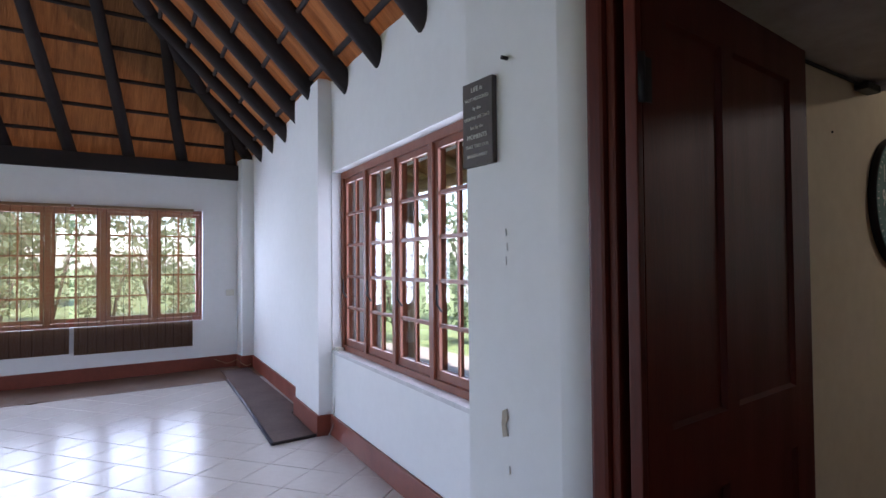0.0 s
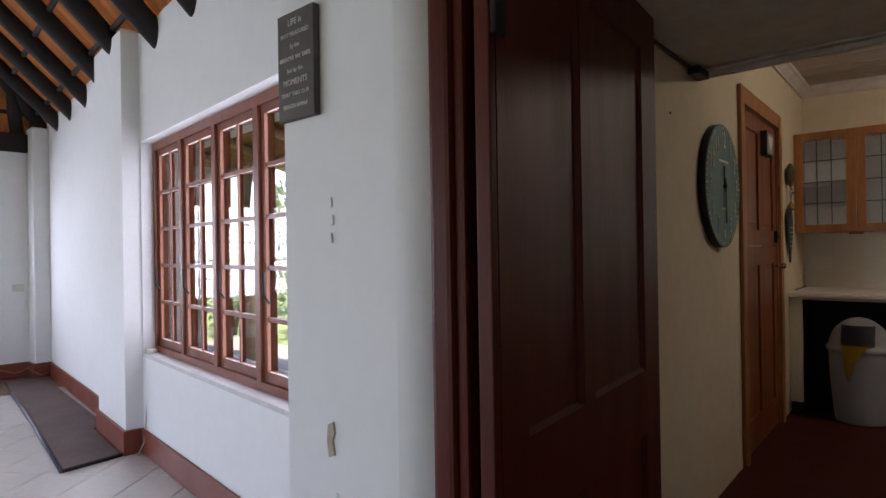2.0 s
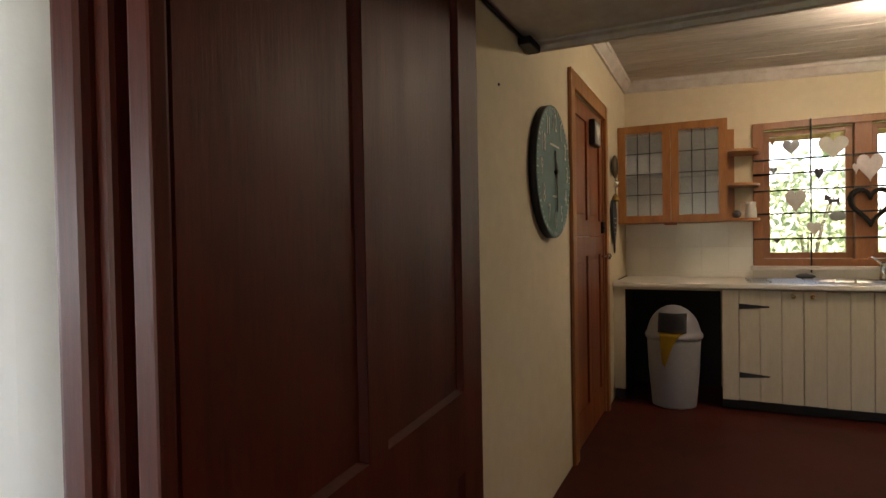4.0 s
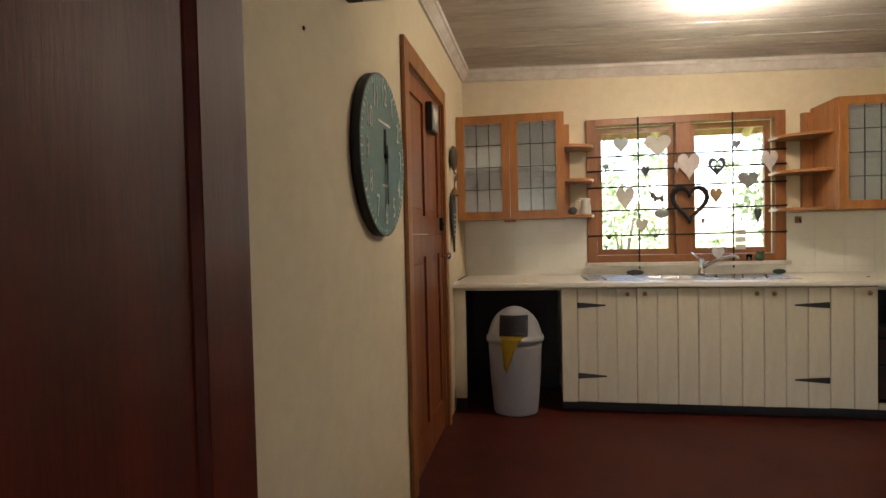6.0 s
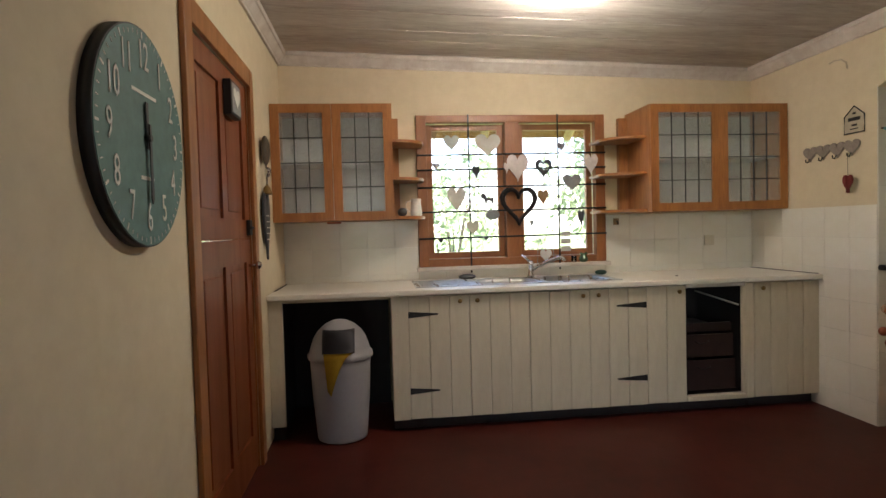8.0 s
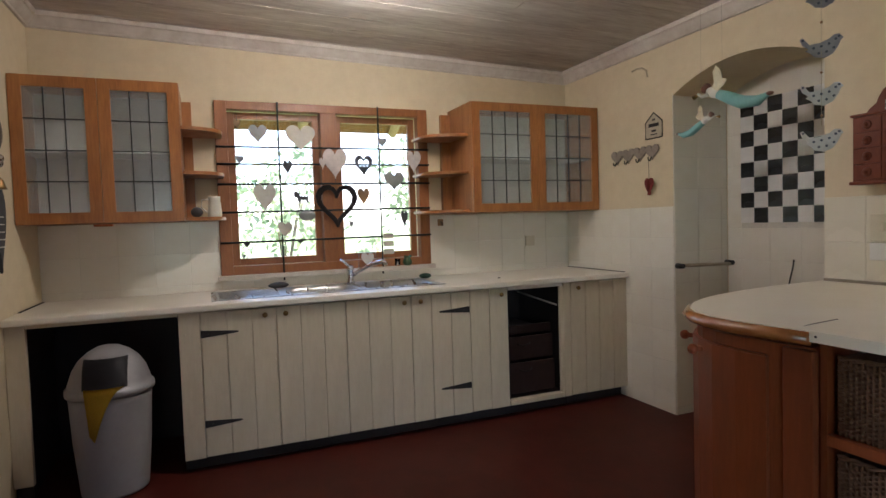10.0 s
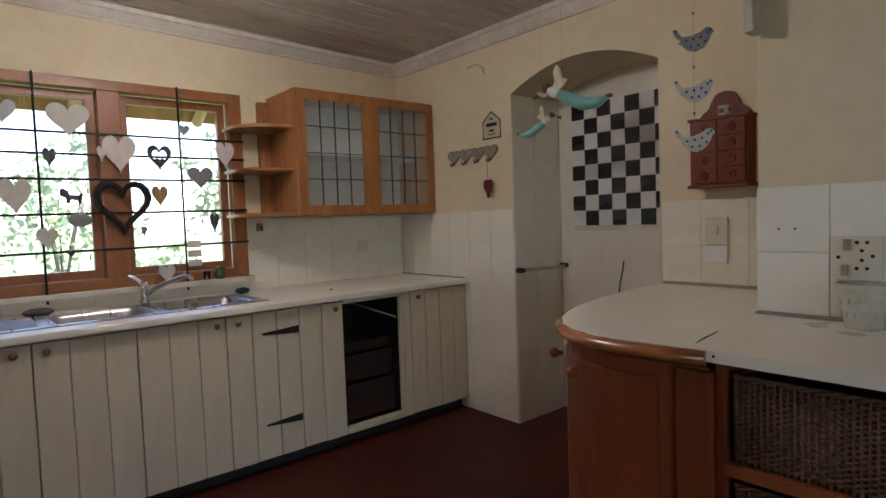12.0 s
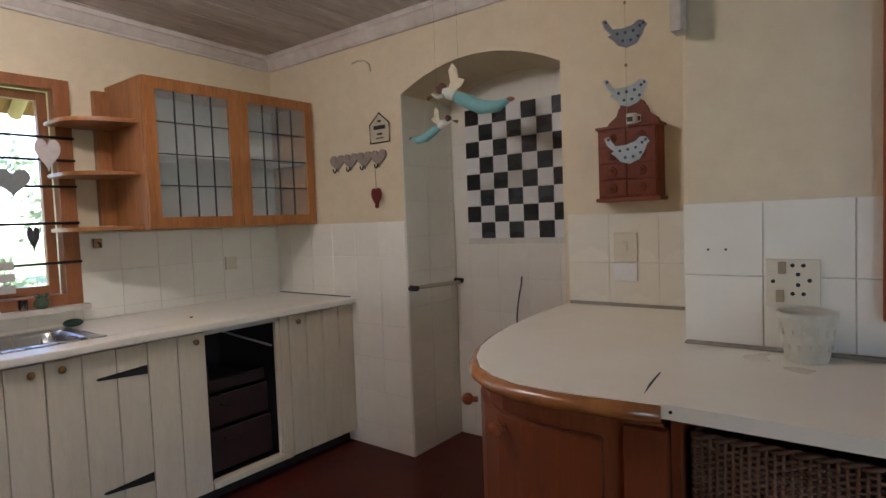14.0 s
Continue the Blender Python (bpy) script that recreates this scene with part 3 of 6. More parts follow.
def wall_cupboard(y0, y1, z0, z1, cols, end, reach, label):
    """y0 is the wall side or high side; end: y of the side that carries shelves; reach: signed shelf length."""
    ob = thing("wall_cupboard", (7.9, (y0 + y1) / 2, z0), label, "cupboard", "wall cupboards")
    bm = box(B(), 7.70, 8.09, y0 - 0.018, y0, z0, z1)
    box(bm, 7.70, 8.09, y1, y1 + 0.018, z0, z1)
    box(bm, 7.70, 8.09, y1 + 0.018, y0 - 0.018, z0, z0 + 0.018)
    box(bm, 7.70, 8.09, y1 + 0.018, y0 - 0.018, z1 - 0.018, z1)
    part("carcass", bm, PINE, ob)
    part("back_board", box(B(), 8.075, 8.09, y1 + 0.018, y0 - 0.018, z0 + 0.018, z1 - 0.018), PALE_BACK, ob)
    part("shelf", box(B(), 7.78, 8.074, y1 + 0.019, y0 - 0.019, (z0 + z1) / 2, (z0 + z1) / 2 + 0.018), PALE_BACK, ob)
    m = (y0 + y1) / 2
    leaded_door(ob, 7.677, y0 - 0.002, m + 0.0015, z0 + 0.002, z1 - 0.002, cols)
    leaded_door(ob, 7.677, m - 0.0015, y1 + 0.002, z0 + 0.002, z1 - 0.002, cols)
    for z in (z0 + 0.004, z0 + 0.27, z0 + 0.525):
        o = [(8.09, end, z), (7.74, end, z)]
        o += [(7.74 + 0.35 * (1 - math.cos(q)) * 0.55, end + reach * math.sin(q), z) for q in [math.pi / 2 * k / 10 for k in range(1, 11)]]
        o += [(8.09, end + reach, z)]
        part("end_shelf", slab(B(), o, (0, 0, 0.02), 0.003), PINE, ob, "round-ended pine shelf")
    part("side_batten", box(B(), 8.05, 8.09, min(end, end + reach * 0.24), max(end, end + reach * 0.24), z0 + 0.03, z1 - 0.03), PINE, ob)
    return ob


wall_cupboard(1.278, 0.487, 1.336, 2.107, 3, 0.487, -0.225, "orange pine wall cupboard with leaded frosted doors")
wall_cupboard(-1.313, -2.352, 1.345, 2.10, 4, -1.313, 0.29, "wide orange pine wall cupboard with leaded doors")

# window over the sink
KITCHEN_FRAME = material("orange-brown varnished frame", (0.34, 0.13, 0.042), 0.4, second=(0.21, 0.075, 0.025), coarse=3, fine=24, stretch=(5, 5, 0.8), bump=0.2)
win = thing("window_1", (8.1, -0.42, 1.0), "varnished wooden two-light kitchen window", "window")
win["kind"] = "structure"
W0, W1, WZ0, WZ1 = 0.302, -1.140, 0.985, 2.105
bm = B()
box(bm, 8.072, 8.14, W0 - 0.075, W0, WZ0, WZ1, 0.004)
box(bm, 8.072, 8.14, W1, W1 + 0.075, WZ0, WZ1, 0.004)
box(bm, 8.074, 8.14, W1 + 0.075, W0 - 0.075, WZ1 - 0.055, WZ1, 0.004)
box(bm, 8.074, 8.14, W1 + 0.075, W0 - 0.075, WZ0, WZ0 + 0.055, 0.004)
box(bm, 8.073, 8.20, -0.475, -0.365, WZ0 + 0.055, WZ1 - 0.055, 0.004)
part("window_frame", bm, KITCHEN_FRAME, win, "varnished reddish timber frame")
for a, b in ((0.225, -0.365), (-0.475, -1.063)):
    bm = B()
    s = 0.045
    box(bm, 8.15, 8.19, a - s, a, WZ0 + 0.057, WZ1 - 0.057, 0.003)
    box(bm, 8.15, 8.19, b, b + s, WZ0 + 0.057, WZ1 - 0.057, 0.003)
    box(bm, 8.151, 8.19, b + s, a - s, WZ1 - 0.057 - s, WZ1 - 0.057, 0.003)
    box(bm, 8.151, 8.19, b + s, a - s, WZ0 + 0.057, WZ0 + 0.057 + s, 0.003)
    sash = part("sash", bm, KITCHEN_FRAME, win)
    g = part("pane", box(B(), 8.168, 8.171, b + s, a - s, WZ0 + 0.057 + s, WZ1 - 0.057 - s), CLEAR, sash)
    g.visible_shadow = False
part("window_sill", box(B(), 8.14, 8.36, W1 + 0.05, W0 - 0.05, 1.0, 1.04, 0.005), CREAM_WALL, win)
bars = thing("burglar_bars", (8.06, -0.42, 0.93), "dark iron burglar bars across the window", "window bars")
for z in (1.81, 1.70, 1.57, 1.39, 1.195):
    part("bar", cyl(B(), (8.062, W0 + 0.0, z), (8.062, W1 + 0.0, z + 0.005), 0.0065, seg=8), IRON, bars)
for y in (-0.085, -0.765):
    part("bar", cyl(B(), (8.052, y, 0.935), (8.052, y, WZ1), 0.006, seg=8), IRON, bars)

# back door in the clock wall
bd = thing("door_back", (6.55, KL, 0), "closed reddish pine stable door with four panels", "door")
bd["kind"] = "structure"
bm = B()
box(bm, 5.985, 6.075, KL - 0.022, KL - 0.001, 0, 2.15, 0.004)
box(bm, 7.035, 7.112, KL - 0.022, KL - 0.001, 0, 2.15, 0.004)
box(bm, 6.075, 7.035, KL - 0.021, KL - 0.001, 2.055, 2.15, 0.004)
box(bm, 6.062, 6.078, KL + 0.001, KL + 0.1, 0, 2.055)
box(bm, 7.032, 7.045, KL + 0.001, KL + 0.1, 0, 2.055)
part("frame", bm, PINE, bd, "pine door frame")


def panel_leaf(bm, x0, x1, yf, z0, z1, panels, depth=0.04, filled=True):
    """A framed leaf whose face is at yf, with sunk panels (x0, x1, z0, z1)."""
    xs = sorted({x0, x1, *[p[0] for p in panels], *[p[1] for p in panels]})
    for a, b in zip(xs, xs[1:]):
        cuts = sorted([(p[2], p[3]) for p in panels if p[0] <= a and b <= p[1]])
        lo = z0
        for c, d in cuts:
            box(bm, a, b, yf, yf + depth, lo, c)
            lo = d
        box(bm, a, b, yf, yf + depth, lo, z1)
    bmesh.ops.remove_doubles(bm, verts=bm.verts, dist=0.0003)
    for a, b, c, d in panels if filled else ():
        box(bm, a, b, yf + 0.012, yf + depth - 0.012, c, d)
        box(bm, a + 0.035, b - 0.035, yf + 0.006, yf + 0.02, c + 0.035, d - 0.035, 0.005)
    return bm


DOOR_PINE = material("reddish pine door", (0.27, 0.075, 0.022), 0.38, second=(0.13, 0.034, 0.012), coarse=2, fine=18, stretch=(6, 6, 0.5), bump=0.2)
lower = part("leaf", panel_leaf(B(), 6.08, 7.03, KL + 0.008, 0.01, 1.238, [(6.18, 6.515, 0.2, 1.12), (6.60, 6.93, 0.2, 1.12)]), DOOR_PINE, bd, "lower stable door leaf")
upper = part("leaf", panel_leaf(B(), 6.08, 7.03, KL + 0.008, 1.243, 2.05, [(6.18, 6.515, 1.34, 1.95), (6.60, 6.93, 1.34, 1.95)]), DOOR_PINE, bd, "upper stable door leaf")
bm = B()
cyl(bm, (6.985, KL + 0.008, 1.10), (6.985, KL - 0.03, 1.10), 0.008)
ball(bm, (6.985, KL - 0.042, 1.10), 0.022, (1, 0.8, 1))
part("door_knob", bm, CHROME, lower, "shiny metal knob")
bm = box(B(), 6.955, 7.015, KL - 0.012, KL + 0.008, 1.26, 1.34, 0.004)
cyl(bm, (6.94, KL - 0.01, 1.30), (7.04, KL - 0.01, 1.30), 0.007)
part("bolt", bm, IRON, upper, "black door bolt")
for z in (0.35, 1.02, 1.45, 1.85):
    part("hinge", box(B(), 6.071, 6.085, KL - 0.006, KL + 0.008, z, z + 0.09, 0.003), IRON, lower if z < 1.2 else upper)

# dark panelled door, open into the kitchen
od = thing("door_open", (3.305, 1.058, 0), "open dark red-brown panelled wooden door", "door", turn=4.2)
od["kind"] = "structure"
fields = [(0.10, 0.372, 0.885, 1.833), (0.437, 0.822, 0.885, 1.833), (0.10, 0.372, 0.2, 0.70), (0.437, 0.822, 0.2, 0.70)]
bm = panel_leaf(B(), 0.0, 0.958, -0.02, 0.012, 1.955, fields, 0.042, False)
leaf = part("leaf", bm, DARK_DOOR, od, local=True)
for a, b, c, d in fields:
    part("panel", box(B(), a - 0.004, b + 0.004, -0.007, 0.010, c - 0.004, d + 0.004), DARK_DOOR, od, local=True)
    bm = B()
    for o, e, run in ((c, c + 0.008, "x"), (d, d - 0.008, "x"), (a, a + 0.010, "z"), (b, b - 0.010, "z")):
        if run == "x":
            slab(bm, [(a, -0.018, o), (a, -0.007, o), (a, -0.007, e)], (b - a, 0, 0))
        else:
            slab(bm, [(o, -0.018, c), (o, -0.007, c), (e, -0.007, c)], (0, 0, d - c))
    part("panel_moulding", bm, DARK_DOOR, od, local=True)
for z in (0.3, 1.62):
    bm = cyl(B(), (-0.012, -0.024, z), (-0.012, -0.024, z + 0.11), 0.009)
    box(bm, -0.01, 0.03, -0.024, -0.019, z + 0.005, z + 0.105)
    part("hinge", bm, IRON, od, "dark metal butt hinge", local=True)
df = thing("door_frame", (3.36, 1.12, 0), "dark red-brown varnished door frame", "door frame")
df["kind"] = "structure"
bm = B()
box(bm, 3.268, 3.44, 1.118, 1.168, 0, 2.0, 0.010)
box(bm, 3.281, 3.44, 1.094, 1.118, 0, 2.0, 0.007)
box(bm, 3.345, 3.44, 1.066, 1.094, 0, 2.0, 0.003)
part("jamb", bm, DARK_DOOR, df)
part("door_stop", box(B(), 3.281, 3.3015, 1.036, 1.068, 0, 2.0, 0.004), DARK_DOOR, df)
# unseen jamb at the far side of the widened opening
part("jamb", box(B(), 3.27, 3.44, -0.98, -0.89, 0, 2.0, 0.008), DARK_DOOR, df)
part("head", box(B(), 3.27, 3.44, -0.89, 1.06, 1.965, 2.03, 0.008), DARK_DOOR, df)

# peninsula counter with the rounded end
PEN = 0.962
EDGE = [(5.18, -1.085), (5.29, -1.062), (5.40, -1.052), (5.50, -1.060), (5.59, -1.092), (5.67, -1.150), (5.74, -1.235), (5.80, -1.345), (5.85, -1.49), (5.89, -1.67), (5.92, -1.90), (5.93, -2.10), (5.935, -2.238)]


def inset(points, d):
    """Moves a line of plan points sideways, to its inner side."""
    out = []
    for i, p in enumerate(points):
        a, b = Vector(points[max(i - 1, 0)]), Vector(points[min(i + 1, len(points) - 1)])
        t = (b - a).normalized()
        out.append((p[0] + t.y * d, p[1] - t.x * d))
    return out


def ribbon(bm, outer, d, z0, z1):
    inner = inset(outer, d)
    slab(bm, [(x, y, z0) for x, y in outer] + [(x, y, z0) for x, y in reversed(inner)], (0, 0, z1 - z0), 0.004)
    return bm


pen = thing("peninsula_cupboard", (5.5, -1.6, 0), "round-ended pine cupboard with two small knobs", "cupboard", "base cupboards")
body = inset(EDGE, 0.045)
bm = slab(B(), [(x, y, 0.08) for x, y in body] + [(5.18, -2.238, 0.08)], (0, 0, 0.83))
part("body", bm, RED_WOOD, pen)
part("plinth", slab(B(), [(x, y, 0.0) for x, y in inset(EDGE, 0.1)] + [(5.2, -2.238, 0.0)], (0, 0, 0.08)), NEAR_BLACK, pen)
ORANGE = material("red-orange varnished pine", (0.225, 0.054, 0.016), 0.36, second=(0.14, 0.033, 0.011), coarse=2.4, fine=18, stretch=(4, 4, 0.6), bump=0.15, coat=0.1)
part("post", box(B(), 5.175, 5.262, -1.128, -1.10, 0.06, 0.905, 0.004), ORANGE, pen, "red-orange pine post")
for a, b in ((1, 7), (7, 12)):
    line = [Vector(p) for p in inset(EDGE, 0.030)]
    pts = line[a:b + 1]
    pts[0] = pts[0].lerp(pts[1], 0.1)
    pts[-1] = pts[-1].lerp(pts[-2], 0.03)
    d = part("door", ribbon(B(), [tuple(p) for p in pts], 0.018, 0.10, 0.872), ORANGE, pen, "curved pine door")
    k = Vector((5.548, -1.105)) if a == 1 else Vector((5.722, -1.245))
    n = (Vector((0.5, 0.85)) if a == 1 else Vector((0.93, 0.35))).normalized()
    bm = cyl(B(), (k.x, k.y, 0.842), (k.x + n.x * 0.02, k.y + n.y * 0.02, 0.842), 0.008)
    ball(bm, (k.x + n.x * 0.028, k.y + n.y * 0.028, 0.842), 0.017)
    part("knob", bm, RED_WOOD, d, "turned wooden knob")
bm = B()
section = [(0.026 - 0.028 * math.sin(q), PEN - 0.022 - 0.020 * math.cos(q)) for q in [math.pi * k / 8 for k in range(9)]]
lines = [[bm.verts.new((x, y, z)) for x, y in inset(EDGE, d)] for d, z in section]
for low, high in zip(lines, lines[1:] + lines[:1]):
    for k in range(len(EDGE) - 1):
        bm.faces.new((low[k], low[k + 1], high[k + 1], high[k])).smooth = True
bm.faces.new([line[0] for line in lines])
bm.faces.new([line[-1] for line in reversed(lines)])
bmesh.ops.recalc_face_normals(bm, faces=bm.faces[:])
EDGING = material("dark varnished pine edging", (0.42, 0.165, 0.045), 0.24, second=(0.20, 0.065, 0.02), coarse=5, fine=24, coat=0.4)
solid("worktop_edge", bm, EDGING, "rounded orange pine edging on the worktop", "edging")
inner = inset(EDGE, 0.022)
inner = [(5.18, -1.10)] + inner[1:]
bm = slab(B(), [(x, y, PEN - 0.03) for x, y in [(3.47, -1.10)] + inner + [(5.297, -2.238), (5.297, -1.688), (3.47, -1.688)]], (0, 0, 0.03))
solid("worktop", bm, WORKTOP, "off-white laminate peninsula worktop with a rounded end", "worktop")

# basket cupboard beside it
WICKER = material("brown woven wicker", (0.17, 0.082, 0.042), 0.6, second=(0.075, 0.036, 0.02), coarse=14, fine=60, bump=0.3, per_piece=0.25)
STAKE = material("pale wicker stakes", (0.20, 0.10, 0.046), 0.6, second=(0.10, 0.048, 0.024), coarse=16, fine=60, bump=0.3, per_piece=0.25)
bk = thing("basket_cupboard", (4.6, -1.4, 0), "open pine unit holding brown wicker baskets", "cupboard", "base cupboards")
part("side_panel", box(B(), 5.155, 5.174, -1.68, -1.13, 0.0, PEN - 0.032), ORANGE, bk)
part("side_panel", box(B(), 4.52, 4.54, -1.68, -1.13, 0.0, PEN - 0.032), ORANGE, bk)
for z in (0.655, 0.345, 0.03):
    part("rail", box(B(), 4.54, 5.155, -1.155, -1.125, z, z + 0.03, 0.004), RED_WOOD, bk)
part("back_board", box(B(), 4.54, 5.155, -1.68, -1.665, 0.03, PEN - 0.032), NEAR_BLACK, bk)


def basket(z0, z1):
    ob = thing("wicker_basket", (4.85, -1.4, z0), "brown woven wicker drawer basket with a cord handle", "basket", "wicker baskets")
    x0, x1, y = 4.56, 5.14, -1.15
    bm = B()
    n = int((z1 - z0 - 0.03) / 0.0062)
    for r in range(n):
        z = z0 + 0.012 + 0.0062 * r
        pts = []
        for k in range(79):
            x = x0 + (x1 - x0) * k / 78
            pts.append((x, y + 0.006 * math.sin(math.pi * (k / 2 + r)), z + 0.0015 * noise.noise((x * 30, r * 2.3, z0))))
        tube(bm, pts, 0.0034, 5)
    part("woven_front", bm, WICKER, ob)["kind"] = "stuff"
    bm = B()
    for k in range(42):
        x = x0 + (x1 - x0) * (k + 0.5) / 42
        cyl(bm, (x, y + 0.0015, z0), (x, y + 0.0015, z1 - 0.01), 0.0042, seg=6)
    part("stakes", bm, STAKE, ob)["kind"] = "stuff"
    bm = B()
    for s in (0, math.pi):
        tube(bm, [(x0 + (x1 - x0) * k / 60, y + 0.007 * math.sin(k * 0.9 + s), z1 - 0.012 + 0.004 * math.cos(k * 0.9 + s)) for k in range(61)], 0.0045, 6)
    part("rim", bm, WICKER, ob, "plaited wicker rim")
    bm = box(B(), x0, x0 + 0.012, -1.64, y - 0.01, z0, z1 - 0.01)
    box(bm, x1 - 0.012, x1, -1.64, y - 0.01, z0, z1 - 0.01)
    box(bm, x0, x1, -1.64, -1.628, z0, z1 - 0.01)
    box(bm, x0, x1, -1.64, y - 0.01, z0 - 0.0, z0 + 0.01)
    part("tray", bm, WICKER, ob)


basket(0.687, 0.905)
basket(0.377, 0.640)
basket(0.062, 0.330)


# ---- kitchen: loose things and wall decorations ----
def wording(text, size, mat, m, parent, name="lettering"):
    """Built-in font, turned into a mesh; m places it (x right, y up)."""
    cu = bpy.data.curves.new(name, "FONT")
    cu.body, cu.size, cu.extrude, cu.align_x, cu.align_y, cu.resolution_u = text, size, 0.0008, "CENTER", "CENTER", 2
    tmp = bpy.data.objects.new("tmp", cu)
    me = bpy.data.meshes.new_from_object(tmp)
    bpy.data.objects.remove(tmp)
    me.transform(m)
    me.materials.clear()
    me.materials.append(mat)
    ob = new(name, me)
    ob.parent = parent
    if parent.data is None:
        ob.matrix_parent_inverse = parent.matrix_basis.inverted()
    return ob


TEAL = material("faded teal dial", (0.115, 0.235, 0.205), 0.6, second=(0.06, 0.12, 0.115), coarse=2.6, fine=22, bump=0.08)
OFF_WHITE = material("off-white paint", (0.70, 0.69, 0.62), 0.6, amount=0.15, coarse=6, fine=50)
BLACK = material("black paint", (0.012, 0.012, 0.013), 0.5, coarse=5, fine=40)
clock = thing("wall_clock", (5.565, KL, 1.235), "large round teal wall clock with pale numerals", "clock")
CX, CZ, CY, CR = 5.556, 1.542, KL - 0.034, 0.306


def dial(x, z):
    """Place on the dial: x to the viewer's right, z up."""
    return Vector((CX + x, CY, CZ + z))


bm = cyl(B(), (CX, KL - 0.001, CZ), (CX, CY, CZ), CR, CR, 64)
part("case", bm, BLACK, clock, "black rim")
bm = cyl(B(), (CX, CY + 0.002, CZ), (CX, CY - 0.002, CZ), CR - 0.004, CR - 0.004, 64)
part("face", bm, TEAL, clock)
for h in range(1, 13):
    a = radians(30 * h)
    p = dial(math.sin(a) * 0.226, math.cos(a) * 0.226)
    wording(str(h), 0.105, OFF_WHITE, Matrix.Translation((p.x, CY - 0.004, p.z)) @ pose(0, 0, 0, 90, 0, 0) @ Matrix.Diagonal((0.72, 1.1, 1, 1)), clock, "numeral")
for k in range(60):
    a = radians(6 * k)
    c = dial(math.sin(a) * 0.287, math.cos(a) * 0.287)
    r = 0.010 if k % 5 == 0 else 0.006
    d = Vector((math.sin(a), 0, math.cos(a)))
    n = Vector((math.cos(a), 0, -math.sin(a)))
    w = 0.0035 if k % 5 == 0 else 0.0015
    part("minute_mark", slab(B(), [c + d * r + n * w, c + d * r - n * w, c - d * r - n * w, c - d * r + n * w], (0, -0.003, 0)), OFF_WHITE, clock)
part("dial_line", box(B(), CX - 0.085, CX + 0.085, CY - 0.003, CY - 0.001, CZ + 0.118, CZ + 0.128), OFF_WHITE, clock, "pale line of small lettering")
part("dial_mark", box(B(), CX - 0.045, CX + 0.045, CY - 0.003, CY - 0.001, CZ - 0.118, CZ - 0.108), OFF_WHITE, clock)
bm = slab(B(), [dial(-0.008, 0.10), dial(0.008, 0.10), dial(0.006, -0.03), dial(-0.006, -0.03)], (0, -0.003, 0))
for v in bm.verts:
    v.co.y -= 0.006
part("hour_hand", bm, BLACK, clock)
bm = slab(B(), [dial(0.001, 0.04), dial(0.013, 0.04), dial(0.016, -0.17), dial(0.006, -0.185), dial(-0.002, -0.17)], (0, -0.003, 0))
for v in bm.verts:
    v.co.y -= 0.010
part("minute_hand", bm, BLACK, clock)
part("hub", cyl(B(), (CX, CY - 0.002, CZ), (CX, CY - 0.018, CZ), 0.010), BLACK, clock)


def heart(w, h, n=36, notch=1.0):
    """Outline of a heart in plan units, its top lobes up."""
    out = []
    for k in range(n):
        t = math.tau * k / n
        x = 16 * math.sin(t) ** 3
        z = 13 * math.cos(t) - 5 * math.cos(2 * t) - 2 * math.cos(3 * t) - math.cos(4 * t)
        out.append((x / 32 * w, (z + 2.5) / 29 * h))
    return out


# picture block on the back door
blk = thing("heart_picture", (6.69, KL, 1.86), "small dark wooden block with a white heart picture", "picture")
part("block", box(B(), 6.58, 6.76, KL - 0.03, KL + 0.006, 1.82, 1.98, 0.003), BLACK, blk)
part("sheet", box(B(), 6.592, 6.748, KL - 0.033, KL - 0.0305, 1.832, 1.968), material("grey print", (0.35, 0.35, 0.33), 0.6), blk)
part("heart", slab(B(), [(6.67 + x, KL - 0.0335, 1.90 + z) for x, z in heart(0.12, 0.10)], (0, -0.002, 0)), OFF_WHITE, blk, "white heart")

# hanging ornament beside the door
orn = thing("hanging_ornament", (7.37, KL, 1.14), "wooden bird ornament with bell and slate heart tag", "ornament")
BIRCH = material("speckled dark wood", (0.10, 0.07, 0.04), 0.55, second=(0.035, 0.028, 0.022), coarse=12, fine=50)
part("bird", ball(B(), (7.36, KL - 0.03, 1.76), 0.07, (0.9, 0.36, 1.25)), BIRCH, orn, "speckled wooden oval")
bm = tube(B(), [(7.36, KL - 0.03, 1.68), (7.365, KL - 0.03, 1.62), (7.37, KL - 0.03, 1.55)], 0.006, 6)
ball(bm, (7.36, KL - 0.04, 1.64), 0.02)
ball(bm, (7.39, KL - 0.03, 1.62), 0.018)
part("beads", bm, CHROME, orn, "small shiny beads")
part("bell", lathe(B(), (7.37, KL - 0.03, 1.50), [(0.032, 0), (0.026, 0.015), (0.02, 0.04), (0.008, 0.055)], 14), BRASS, orn, "small brass bell")
tag = part("slate_tag", slab(B(), [(7.37 + x, KL - 0.012, 1.31 + z) for x, z in heart(0.19, 0.40)], (0, -0.014, 0), 0.003), material("dark slate", (0.055, 0.058, 0.065), 0.6, coarse=6, fine=30), orn, "dark slate tag")
for k in range(5):
    part("scribble", box(B(), 7.33, 7.42, KL - 0.0285, KL - 0.027, 1.37 - 0.035 * k, 1.375 - 0.035 * k), OFF_WHITE, tag)

